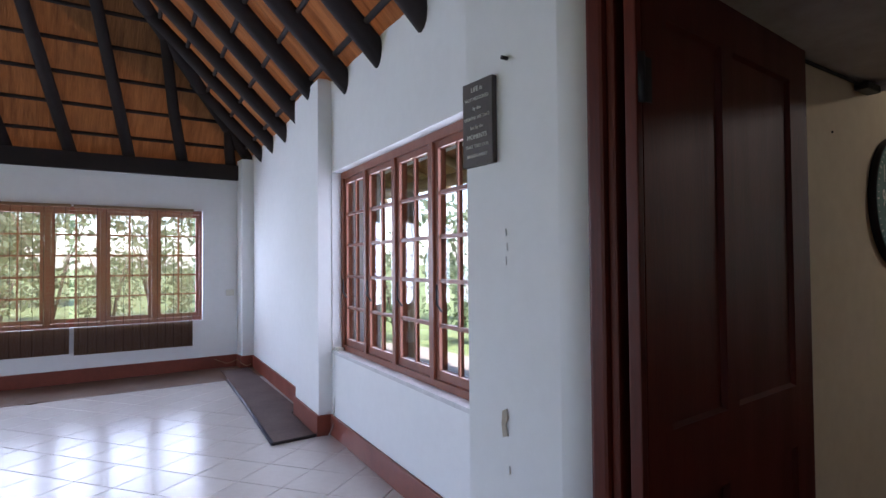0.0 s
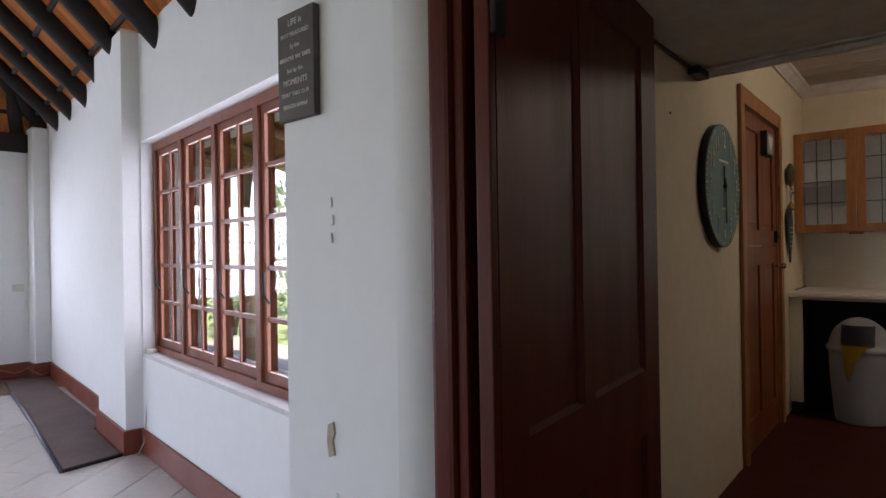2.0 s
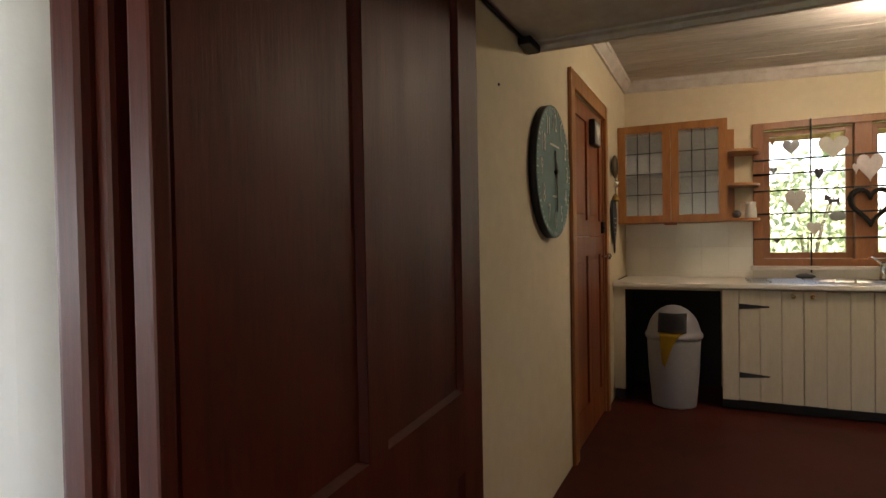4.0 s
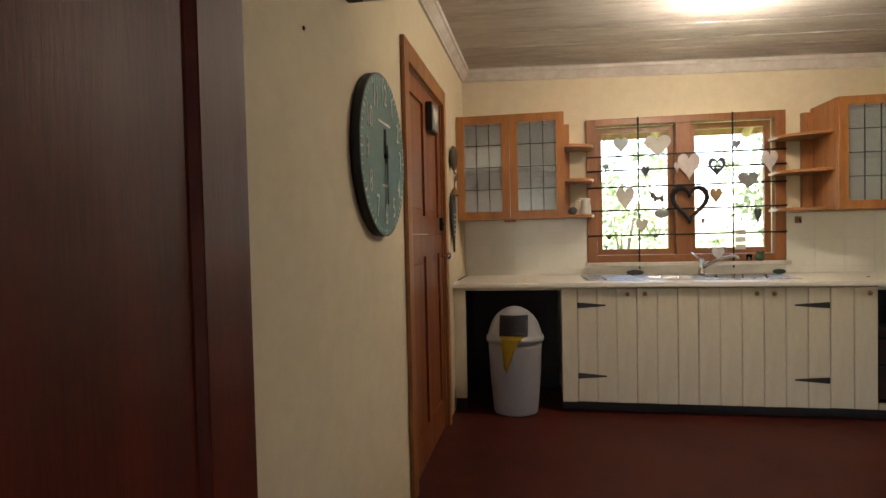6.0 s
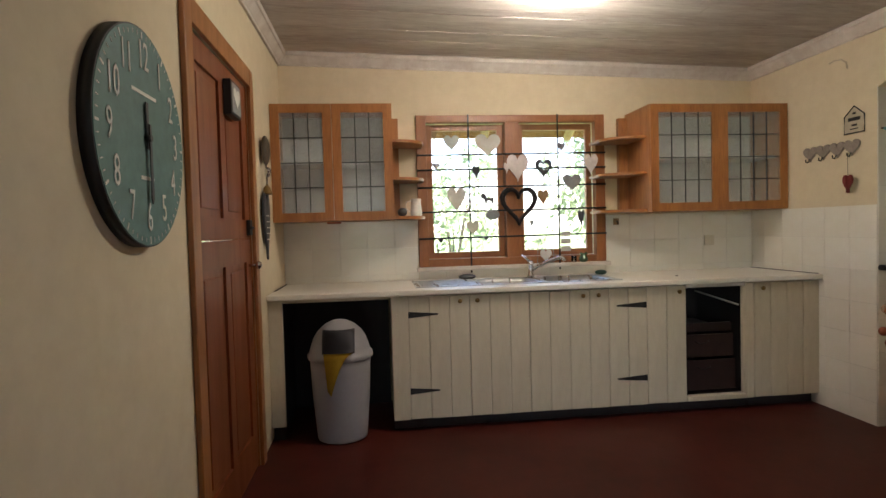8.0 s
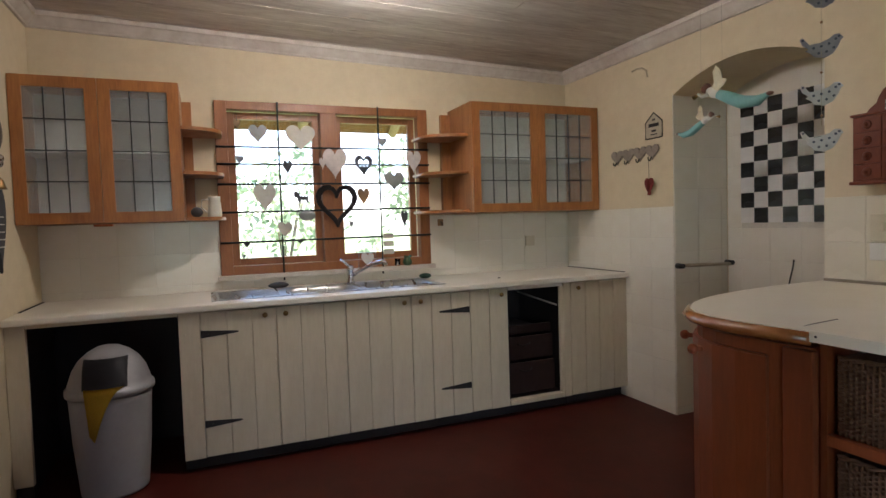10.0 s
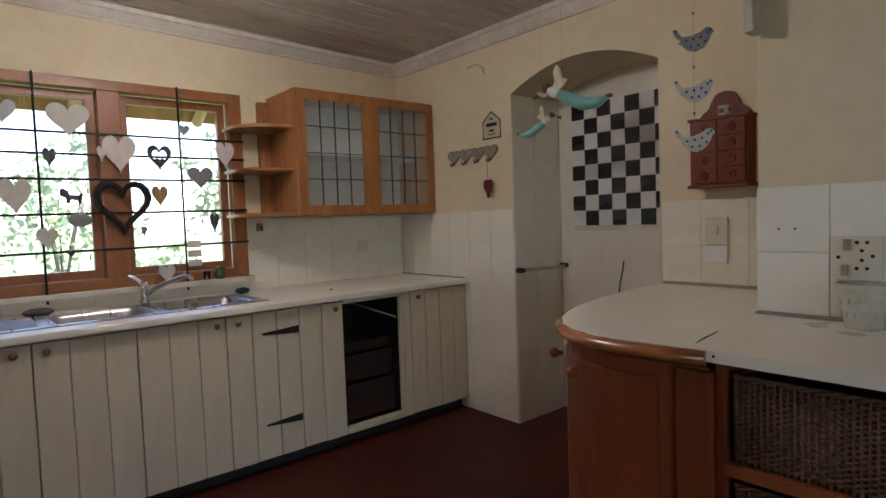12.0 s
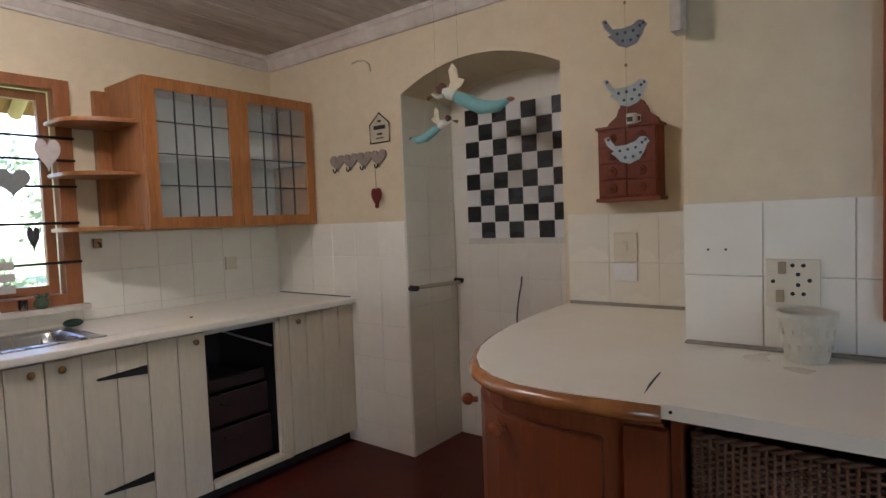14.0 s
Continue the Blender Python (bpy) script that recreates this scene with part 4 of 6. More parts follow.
# pedal-less swing bin with a cloth
GREY_PLASTIC = material("grey plastic", (0.36, 0.35, 0.36), 0.30, amount=0.12, coarse=3, fine=40, bump=0.05)
BX, BY = 7.40, 0.855
bin_ = thing("swing_bin", (BX, BY, 0), "grey plastic swing-lid kitchen bin", "bin")
part("body", lathe(B(), (BX, BY, 0), [(0.135, 0), (0.15, 0.006), (0.152, 0.02), (0.172, 0.25), (0.182, 0.46), (0.186, 0.497)], 40), GREY_PLASTIC, bin_)
bm = lathe(B(), (BX, BY, 0), [(0.186, 0.497), (0.197, 0.500), (0.199, 0.515), (0.197, 0.530), (0.186, 0.535), (0.178, 0.565), (0.162, 0.615), (0.135, 0.66), (0.095, 0.698), (0.05, 0.722), (0.012, 0.73)], 40)
lid = part("lid", bm, GREY_PLASTIC, bin_, "domed grey lid")
bm = B()
rows = [(0.548, 0.186), (0.58, 0.176), (0.62, 0.163), (0.66, 0.138), (0.682, 0.12)]
prev = None
for z, r in rows:
    half = 0.095
    cur = []
    for k in range(9):
        y = -half + 2 * half * k / 8
        cur.append(bm.verts.new((BX - math.sqrt(max(r * r - y * y, 0.0005)) - 0.004, BY + y, z)))
    if prev:
        for k in range(8):
            bm.faces.new((prev[k], prev[k + 1], cur[k + 1], cur[k])).smooth = True
    prev = cur
bmesh.ops.solidify(bm, geom=bm.faces[:], thickness=0.003)
part("flap", bm, material("dark plastic flap", (0.02, 0.02, 0.028), 0.5), lid, "dark swing flap")
YELLOW = material("yellow cloth", (0.62, 0.40, 0.03), 0.9, second=(0.50, 0.30, 0.02), coarse=8, fine=120, bump=0.4)
bm = B()
prev = None
for i in range(15):
    f = i / 14
    y1 = 0.085 - 0.02 * f
    y0 = -0.085 + 0.13 * f ** 0.55 if f else -0.085
    cur = []
    for k in range(13):
        y = y0 + (y1 - y0) * k / 12
        z = 0.555 - 0.225 * f + 0.03 * f * (k / 12 - 0.7)
        r = 0.205 if z < 0.545 else 0.195
        x = BX - math.sqrt(r * r - y * y) - 0.006 - 0.010 * abs(math.sin(k * 1.15)) * f - 0.004 * noise.noise((y * 30, z * 30, 0))
        cur.append(bm.verts.new((x, BY + y, z)))
    if prev:
        for k in range(12):
            bm.faces.new((prev[k], prev[k + 1], cur[k + 1], cur[k])).smooth = True
    prev = cur
bmesh.ops.solidify(bm, geom=bm.faces[:], thickness=0.003)
solid("cleaning_cloth", bm, YELLOW, "yellow cleaning cloth hung over the bin lid", "cloth")

# things hung in the window
TIN = material("grey tin", (0.30, 0.31, 0.31), 0.5, metal=0.3, coarse=9, fine=60)
PALE = material("pale chalky wood", (0.60, 0.58, 0.53), 0.7, second=(0.45, 0.42, 0.37), coarse=8, fine=40)
ROSE = material("rose quartz white", (0.72, 0.63, 0.60), 0.35, coarse=8, fine=40)
TAN = material("tan wood", (0.34, 0.20, 0.09), 0.6, coarse=9, fine=40)
DARK = material("dark grey slate", (0.07, 0.07, 0.075), 0.6, coarse=9, fine=40)
CORD = material("thin cord", (0.10, 0.09, 0.08), 0.9, bump=0)
HX = 8.045


def window_heart(y, z, w, h, mat, label, thick=0.012, hole=0.0):
    z_bar = min([b for b in (1.195, 1.39, 1.57, 1.70, 1.81, 2.05) if b > z + h * 0.42] or [2.05])
    ob = thing("hanging_heart", (HX, y, z - h / 2), label, "heart", "hearts in the window")
    if hole:
        o = heart(w, h)
        bm = B()
        i = [(x * hole, q * hole) for x, q in o]
        ring = [[bm.verts.new((HX + dx, y + a, z + b)) for a, b in line] for dx in (-thick / 2, thick / 2) for line in (o, i)]
        n = len(o)
        for p, q in ((0, 1), (1, 3), (3, 2), (2, 0)):
            for k in range(n):
                bm.faces.new((ring[p][k], ring[p][(k + 1) % n], ring[q][(k + 1) % n], ring[q][k]))
        bmesh.ops.recalc_face_normals(bm, faces=bm.faces[:])
    else:
        bm = slab(B(), [(HX + thick / 2, y + a, z + b) for a, b in heart(w, h)], (-thick, 0, 0), thick * 0.25)
    part("heart", bm, mat, ob)
    part("cord", cyl(B(), (HX, y, z + h * 0.22), (8.06, y, z_bar + 0.006), 0.0012, seg=5), CORD, ob)
    return ob


def at(cx, cy):
    """Window plane places, read on a drawing of the window 1008 by 756 units."""
    px, py = cx / 2.29 + 780, cy / 2.29 + 180
    k = (HX - 3.765) / (8.072 - 3.765)
    y = 0.624 + (0.299 - (px - 825) * 0.00424 - 0.624) * k
    z = 1.273 + (2.105 - (py + (px - 825) * 0.009 - 209) * 0.004275 - 1.273) * k
    return y, z


U = 0.00424 / 2.29
for cx, cy, w, h, mat, label, hole in (
        (175, 147, 22, 36, TAN, "small brown wooden hanging heart", 0), (243, 177, 62, 64, TIN, "grey carved hanging heart", 0),
        (390, 187, 104, 92, PALE, "large pale wooden hanging heart", 0), (178, 268, 30, 30, TIN, "small grey tin hanging heart", 0),
        (340, 292, 32, 52, DARK, "narrow dark slate heart", 0), (258, 400, 74, 96, PALE, "long pale padded heart", 0),
        (322, 514, 50, 58, PALE, "pale round-shouldered hanging heart", 0), (190, 562, 22, 22, DARK, "tiny dark metal hanging heart", 0), (375, 556, 22, 20, DARK, "tiny dark metal hanging heart", 0),
        (512, 275, 88, 108, ROSE, "pale pink glassy hanging heart", 0), (466, 275, 24, 42, ROSE, "slim pale pink heart", 0), (620, 280, 68, 76, DARK, "dark open tin hanging heart", 0.62),
        (620, 295, 30, 30, DARK, "small dark heart inside another", 0), (695, 192, 36, 36, TIN, "small grey tin hanging heart", 0), (738, 338, 78, 70, TIN, "grey pierced tin heart", 0), (820, 262, 60, 82, ROSE, "pale pink hanging heart", 0),
        (615, 396, 46, 64, TAN, "tan wooden hanging heart", 0), (774, 480, 28, 62, DARK, "narrow dark slate hanging heart", 0), (565, 500, 16, 28, TIN, "small grey tin hanging heart", 0), (178, 603, 14, 18, TIN, "tiny grey tin hanging heart", 0)):
    y, z = at(cx, cy)
    window_heart(y, z, w * U, h * U * 1.02, mat, label, hole=hole)
# twig heart on the mullion
y, z = at(512, 430)
ob = thing("wreath_heart", (8.05, y, z - 0.13), "large dark woven twig heart wreath", "wreath")
bm = B()
o = heart(0.265, 0.27, 48)
for s in range(4):
    tube(bm, [(8.035 + 0.010 * math.cos(k * 0.8 + s * 1.57), y + a * (0.94 + 0.07 * math.sin(k * 0.8 + s * 1.57)), zz * (0.95 + 0.06 * math.sin(k * 0.8 + s * 1.57)) + z) for k, (a, zz) in enumerate(o)], 0.0115, 6, closed=True)
part("twig_ring", bm, DARK_POLE, ob)["kind"] = "stuff"
part("cord", cyl(B(), (8.045, y, z + 0.08), (8.06, y, 1.70), 0.0015, seg=5), CORD, ob)
# scottie dog cut-out and oval
y, z = at(385, 398)
dog = [(-0.05, 0.035), (-0.04, 0.045), (-0.03, 0.04), (-0.012, 0.028), (-0.008, 0.01), (0.03, 0.008), (0.043, 0.02), (0.05, 0.016), (0.045, 0.0), (0.046, -0.036), (0.03, -0.036), (0.026, -0.018), (-0.004, -0.016), (-0.008, -0.034), (-0.022, -0.034), (-0.026, -0.006), (-0.05, 0.004)]
ob = thing("dog_cutout", (HX, y, z), "dark metal dog cut-out hung in the window", "ornament")
part("shape", slab(B(), [(HX, y - a, z + b) for a, b in dog], (-0.006, 0, 0)), DARK, ob)
part("cord", cyl(B(), (HX - 0.003, y, z + 0.01), (8.06, y, 1.58), 0.0012, seg=5), CORD, ob)
y, z = at(403, 463)
ob = thing("hanging_disc", (HX, y, z), "pale grey oval plaque hung in the window", "ornament")
part("disc", ball(B(), (HX, y, z), 0.055, (0.12, 1, 0.66)), TIN, ob)
part("cord", cyl(B(), (HX, y, z + 0.03), (8.06, y, 1.40), 0.0012, seg=5), CORD, ob)
# three little boards on a string
y, z = at(707, 545)
ob = thing("hanging_boards", (HX, y, 1.1), "three small pale boards on one string", "sign")
for k in range(3):
    zz = z - 0.055 * k
    part("board", box(B(), HX - 0.006, HX + 0.006, y - 0.037, y + 0.037, zz - 0.019, zz + 0.019, 0.002), PALE, ob)
part("cord", cyl(B(), (HX, y, z - 0.11), (8.06, y, 1.25), 0.0012, seg=5), CORD, ob)
# ledge under the window with small things
solid("window_ledge", box(B(), 8.03, 8.0715, W1 - 0.02, W0 + 0.02, 0.955, 0.985, 0.004), CORNICE_WOOD, "narrow pale ledge under the kitchen window", "ledge", kind="structure")
y, z = at(622, 612)
ob = thing("heart_ornament", (8.05, y, 0.985), "small tin wire stand with a pale heart", "ornament")
bm = tube(B(), [(8.05, y - 0.065, 0.987), (8.05, y - 0.06, 1.09), (8.05, y + 0.06, 1.09), (8.05, y + 0.065, 0.987)], 0.004, 6, closed=True)
part("wire_frame", bm, TIN, ob)
part("heart", slab(B(), [(8.05, y + a, 1.04 + b) for a, b in heart(0.09, 0.10)], (-0.01, 0, 0), 0.002), PALE, ob, "pale heart")
y, z = at(782, 620)
ob = thing("green_jug", (8.05, y, 0.985), "small green glazed frog-shaped jug", "jug")
GREEN = material("green glaze", (0.07, 0.12, 0.06), 0.25, coarse=8, fine=30)
bm = lathe(B(), (8.05, y, 0.985), [(0.02, 0), (0.032, 0.012), (0.034, 0.03), (0.022, 0.05), (0.018, 0.06), (0.024, 0.068)], 16)
ball(bm, (8.04, y - 0.02, 1.05), 0.010)
ball(bm, (8.04, y + 0.02, 1.05), 0.010)
part("body", bm, GREEN, ob)
y2 = y + 0.075
solid("glass_tumbler", lathe(B(), (8.05, y2, 0.985), [(0.016, 0), (0.018, 0.003), (0.021, 0.05), (0.019, 0.05), (0.016, 0.006)], 16), CLEAR, "small clear glass tumbler on the window ledge", "glass")
solid("sponge", ball(B(), (7.955, -0.035, TOP + 0.021), 0.065, (0.55, 1, 0.32)), DARK, "dark grey scouring stone behind the sink", "stone")
solid("scrubber", ball(B(), (7.93, -1.035, TOP + 0.02), 0.045, (0.7, 1, 0.42)), material("dark green scourer", (0.03, 0.07, 0.05), 0.95, coarse=30, fine=120, bump=1.0), "dark green scouring pad by the sink", "scourer")

# things on the round shelf and under the cupboards
ob = thing("white_jug", (7.93, 0.325, 1.36), "plain white enamel jug on the corner shelf", "jug")
part("body", lathe(B(), (7.92, 0.325, 1.36), [(0.036, 0), (0.040, 0.006), (0.041, 0.03), (0.034, 0.10), (0.036, 0.125), (0.033, 0.125), (0.03, 0.02)], 20), OFF_WHITE, ob)
part("handle", tube(B(), [(7.92, 0.36, 1.47), (7.92, 0.395, 1.465), (7.92, 0.40, 1.42), (7.92, 0.368, 1.39)], 0.005, 6), OFF_WHITE, ob)
solid("dark_pot", ball(B(), (7.87, 0.425, 1.391), 0.034, (1, 1, 0.92)), DARK, "small round dark stone pot", "pot")
ob = thing("cup_hook", (8.06, -1.22, 1.28), "small rusty bracket on the tiles", "bracket")
part("plate", box(B(), 8.07, 8.09, -1.245, -1.205, 1.26, 1.31, 0.004), TAN, ob)
part("hook", tube(B(), [(8.07, -1.225, 1.29), (8.045, -1.225, 1.28), (8.045, -1.225, 1.262)], 0.005, 6), IRON, ob)
solid("cupboard_latch", box(B(), 7.66, 7.70, 0.84, 0.93, 1.318, 1.331, 0.003), RED_WOOD, "reddish wooden turn latch under the cupboard", "latch")

# ceiling lamp
lamp = thing("ceiling_lamp", (6.72, -0.40, CEIL - 0.033), "bare glowing bulb in a white ceiling holder", "lamp")
part("holder", lathe(B(), (6.72, -0.40, CEIL - 0.083), [(0.022, 0), (0.024, 0.02), (0.045, 0.035), (0.05, 0.05)], 20), OFF_WHITE, lamp)

# niche wall decorations
ob = thing("house_sign", (7.10, KR, 1.78), "small dark wire house plaque with lettering bars", "sign")
HS = material("pale plaque", (0.55, 0.47, 0.34), 0.7)
o = [(-0.075, 0), (0.075, 0), (0.075, 0.105), (0.0, 0.165), (-0.075, 0.105)]
part("plate", slab(B(), [(7.10 + a, KR + 0.004, 1.79 + b) for a, b in o], (0, 0.005, 0)), HS, ob)
part("border", tube(B(), [(7.10 + a, KR + 0.010, 1.79 + b) for a, b in o], 0.004, 6, closed=True), IRON, ob, "dark wire border")
for zz, w, h in ((1.91, 0.012, 0.012), (1.875, 0.045, 0.022), (1.838, 0.02, 0.012), (1.815, 0.03, 0.006)):
    part("lettering_bar", box(B(), 7.10 - w, 7.10 + w, KR + 0.009, KR + 0.011, zz - h / 2, zz + h / 2), IRON, ob)
ob = thing("hook_rail", (7.28, KR, 1.64), "weathered grey heart hook rail", "hook rail")
DRIFT = material("weathered grey wood", (0.33, 0.27, 0.22), 0.8, second=(0.18, 0.145, 0.12), coarse=10, fine=50)
for k in range(4):
    x = 7.46 - 0.115 * k
    part("heart", slab(B(), [(x + a, KR + 0.004, 1.70 + b) for a, b in heart(0.125, 0.10)], (0, 0.014, 0), 0.003), DRIFT, ob)
    part("hook", tube(B(), [(x, KR + 0.018, 1.67), (x, KR + 0.032, 1.645), (x, KR + 0.045, 1.65), (x, KR + 0.046, 1.668)], 0.004, 6), IRON, ob)
ob = thing("red_heart", (7.115, KR, 1.43), "dark red fabric heart on a cord", "heart")
RED = material("dark red fabric", (0.20, 0.025, 0.02), 0.9, coarse=10, fine=80)
part("heart", slab(B(), [(7.115 + a, KR + 0.03, 1.475 + b) for a, b in heart(0.075, 0.115)], (0, 0.022, 0), 0.006), RED, ob)
part("cord", cyl(B(), (7.115, KR + 0.04, 1.51), (7.115, KR + 0.044, 1.652), 0.0015, seg=5), CORD, ob)
ob = solid("wall_wire", tube(B(), [(7.30, KR + 0.006, 2.27), (7.26, KR + 0.01, 2.275), (7.20, KR + 0.012, 2.268), (7.16, KR + 0.010, 2.24), (7.155, KR + 0.006, 2.20)], 0.005, 6), HS, "bent pale wire on the wall", "wire")
crack = [(5.99 + 0.94 * k / 16, 2.115 + 0.105 * (1 - (k / 8 - 1) ** 2) + 0.006 * noise.noise((k * 1.7, 3.1, 0))) for k in range(17)]
solid("arch_crack", tube(B(), [(x, KR - 0.449, z - 0.05) for x, z in crack], [0.004 + 0.003 * (k % 3) for k in range(17)], 6), TAN, "brown crack where tiles meet the arch", "crack", kind="structure")
# towel rail inside the recess
ob = thing("towel_rail", (6.9, -2.6, 0.95), "pale wooden towel rail with dark ends", "rail")
part("rail", cyl(B(), (6.90, KR - 0.02, 0.965), (6.90, KR - 0.44, 0.955), 0.011), HS, ob)
for y in (KR - 0.015, KR - 0.44):
    part("end", cyl(B(), (6.939, y, 0.962), (6.885, y, 0.962), 0.018, 0.015), IRON, ob)
ob = solid("gas_hose", tube(B(), [(6.47, KR - 0.445, 1.00), (6.47, KR - 0.435, 0.95), (6.485, KR - 0.43, 0.88), (6.50, KR - 0.43, 0.78), (6.51, KR - 0.435, 0.55), (6.51, KR - 0.44, 0.02)], 0.0045, 8), IRON, "dark gas hose down the recess wall", "hose")
solid("pipe_stub", cyl(B(), (6.03, KR - 0.2, 0.985), (5.985, KR - 0.2, 0.985), 0.02), IRON, "dark pipe stub beside the counter", "pipe")

# hanging angel figures
SKIN = material("painted figure", (0.20, 0.42, 0.42), 0.5, second=(0.14, 0.33, 0.34), coarse=9, fine=40)


def figure(name, base, s, flip, label, thread_top):
    """A flying painted figure of one mesh: head, white top, teal skirt, wing, horn."""
    bm = B()
    f = -1 if flip else 1
    done = set()

    def paint(idx):
        for q in bm.faces:
            if q not in done:
                q.material_index = idx
                done.add(q)
    px = lambda a, b, c=0: (base[0] - f * a * s, base[1] + c * s, base[2] + b * s)
    tube(bm, [px(-0.02, 0.02), px(0.08, -0.03), px(0.2, -0.09), px(0.33, -0.105), px(0.42, -0.075)], [0.036 * s, 0.048 * s, 0.050 * s, 0.040 * s, 0.016 * s], 12)
    paint(0)
    tube(bm, [px(-0.11, 0.06), px(-0.06, 0.045), px(0.0, 0.01)], [0.03 * s, 0.046 * s, 0.036 * s], 12)
    tube(bm, [px(-0.09, 0.03, 0.03), px(-0.14, 0.02, 0.04), px(-0.20, 0.055, 0.02)], [0.018 * s, 0.014 * s, 0.010 * s], 8)
    paint(1)
    ball(bm, px(-0.145, 0.085), 0.034 * s)
    ball(bm, px(-0.128, 0.098), 0.032 * s)
    ball(bm, px(0.43, -0.073), 0.020 * s, (1.6, 1, 0.8))
    paint(2)
    w = [px(-0.06, 0.06, 0.02), px(-0.03, 0.11, 0.02), px(-0.035, 0.19, 0.03), px(0.0, 0.235, 0.035), px(0.03, 0.20, 0.03), px(0.04, 0.13, 0.02), px(0.09, 0.11, 0.02), px(0.06, 0.07, 0.02), px(0.0, 0.04, 0.02)]
    slab(bm, w, (0, 0.012 * s, 0))
    paint(3)
    cyl(bm, px(-0.20, 0.058), px(-0.265, 0.04), 0.006 * s, 0.02 * s)
    paint(4)
    cyl(bm, px(0.02, 0.03), (base[0] - f * 0.02 * s, base[1], thread_top), 0.0004, seg=4)
    paint(5)
    solid(name, bm, [SKIN, OFF_WHITE, material("figure brown", (0.16, 0.07, 0.045), 0.6), material("cream wing", (0.72, 0.66, 0.48), 0.6), BRASS, CORD], label, "figurine")


figure("flying_figurine", (6.45, -2.21, 1.915), 0.68, False, "painted flying figurine in teal skirt with horn", CEIL)
figure("flying_figurine", (6.55, -2.19, 1.785), 0.42, True, "small painted flying figurine in green", CEIL)

# bird mobile hung from the ceiling step
GREY_DOT = material("grey-blue dots", (0.13, 0.14, 0.19), 0.6)
CHALK = material("chalk white wood", (0.82, 0.80, 0.78), 0.65, coarse=8, fine=40)
LILAC = material("lilac grey wood", (0.40, 0.38, 0.42), 0.65, coarse=8, fine=40)
ob = thing("bird_mobile", (5.337, -1.377, 1.47), "string of spotted wooden birds hung from the ceiling step", "mobile")
outline = [(-0.085, 0.048), (-0.072, 0.054), (-0.062, 0.04), (-0.045, 0.018), (-0.005, 0.022), (0.03, 0.035), (0.05, 0.052), (0.07, 0.052), (0.085, 0.034), (0.075, 0.025), (0.066, 0.0), (0.045, -0.032), (0.01, -0.048), (-0.025, -0.04), (-0.045, -0.018), (-0.062, -0.008), (-0.05, 0.0), (-0.075, 0.022)]
to_right, s = Vector((-0.77, -0.64, 0)).normalized(), 0.66
away = Vector((0.6, -0.8, 0)).normalized()
for z, mat in ((1.925, LILAC), (1.775, LILAC), (1.632, CHALK), (1.492, CHALK)):
    c = Vector((5.337, -1.377, z))
    bird = part("bird", slab(B(), [c + to_right * a * s + Vector((0, 0, b * s)) for a, b in outline], away * 0.008, 0.0015), mat, ob, "spotted wooden bird")
    bm = B()
    for a, b in ((-0.03, 0.0), (0.0, 0.005), (0.03, 0.012), (0.055, 0.03), (-0.01, -0.025), (0.02, -0.022), (0.048, -0.008), (0.068, 0.04), (-0.072, 0.042)):
        p = c + to_right * a * s + Vector((0, 0, b * s))
        cyl(bm, p, p - away * 0.0015, 0.0058 * s, seg=10)
    part("spots", bm, GREY_DOT, bird, "grey-blue spots")["kind"] = "stuff"
part("string", cyl(B(), (5.337, -1.377, 1.54), (5.337, -1.377, SOFFIT - 0.0), 0.0006, seg=5), HS, ob)
for z in (1.70, 1.57, 1.85):
    part("bead", ball(B(), (5.337, -1.377, z), 0.004, u=8, v=6), TAN, ob)

# wall block beside the niche, and the spice chest on it
NB = -2.24
solid("wall_niche_side", box(B(), 5.28, 5.908, KR - 0.01, NB, 0, 2.7), CREAM_WALL, "cream painted wall strip beside the recess", "wall", kind="structure")
CHEST = material("mahogany stained wood", (0.20, 0.046, 0.016), 0.46, second=(0.115, 0.025, 0.010), coarse=4, fine=30, stretch=(4, 4, 1), bump=0.15)
CHEST.node_tree.nodes["Principled BSDF"].inputs["Specular IOR Level"].default_value = 0.25
ch = thing("spice_chest", (5.61, NB, 1.385), "small mahogany stained spice chest of eight drawers", "chest")
X0, X1, YF = 5.50, 5.732, NB + 0.085
part("case", box(B(), X0, X1, NB + 0.002, YF, 1.398, 1.665, 0.003), CHEST, ch)
part("base", box(B(), X0 - 0.010, X1 + 0.010, NB + 0.002, YF + 0.010, 1.384, 1.398, 0.003), CHEST, ch)
part("top", box(B(), X0 - 0.008, X1 + 0.008, NB + 0.002, YF + 0.008, 1.665, 1.676, 0.003), CHEST, ch)
crest = [(X0 + 0.004, 1.676), (X0 + 0.02, 1.70), (X0 + 0.05, 1.722), (X0 + 0.06, 1.75)]
crest += [((X0 + X1) / 2 + (X0 + 0.066 - (X0 + X1) / 2) * math.cos(q), 1.755 + 0.03 * math.sin(q)) for q in [math.pi * k / 10 for k in range(11)]]
crest += [(X0 + X1 - a, b) for a, b in reversed([(X0 + 0.004, 1.676), (X0 + 0.02, 1.70), (X0 + 0.05, 1.722), (X0 + 0.06, 1.75)])]
part("crest", slab(B(), [(a, NB + 0.002, b) for a, b in crest], (0, 0.014, 0), 0.002), CHEST, ch)
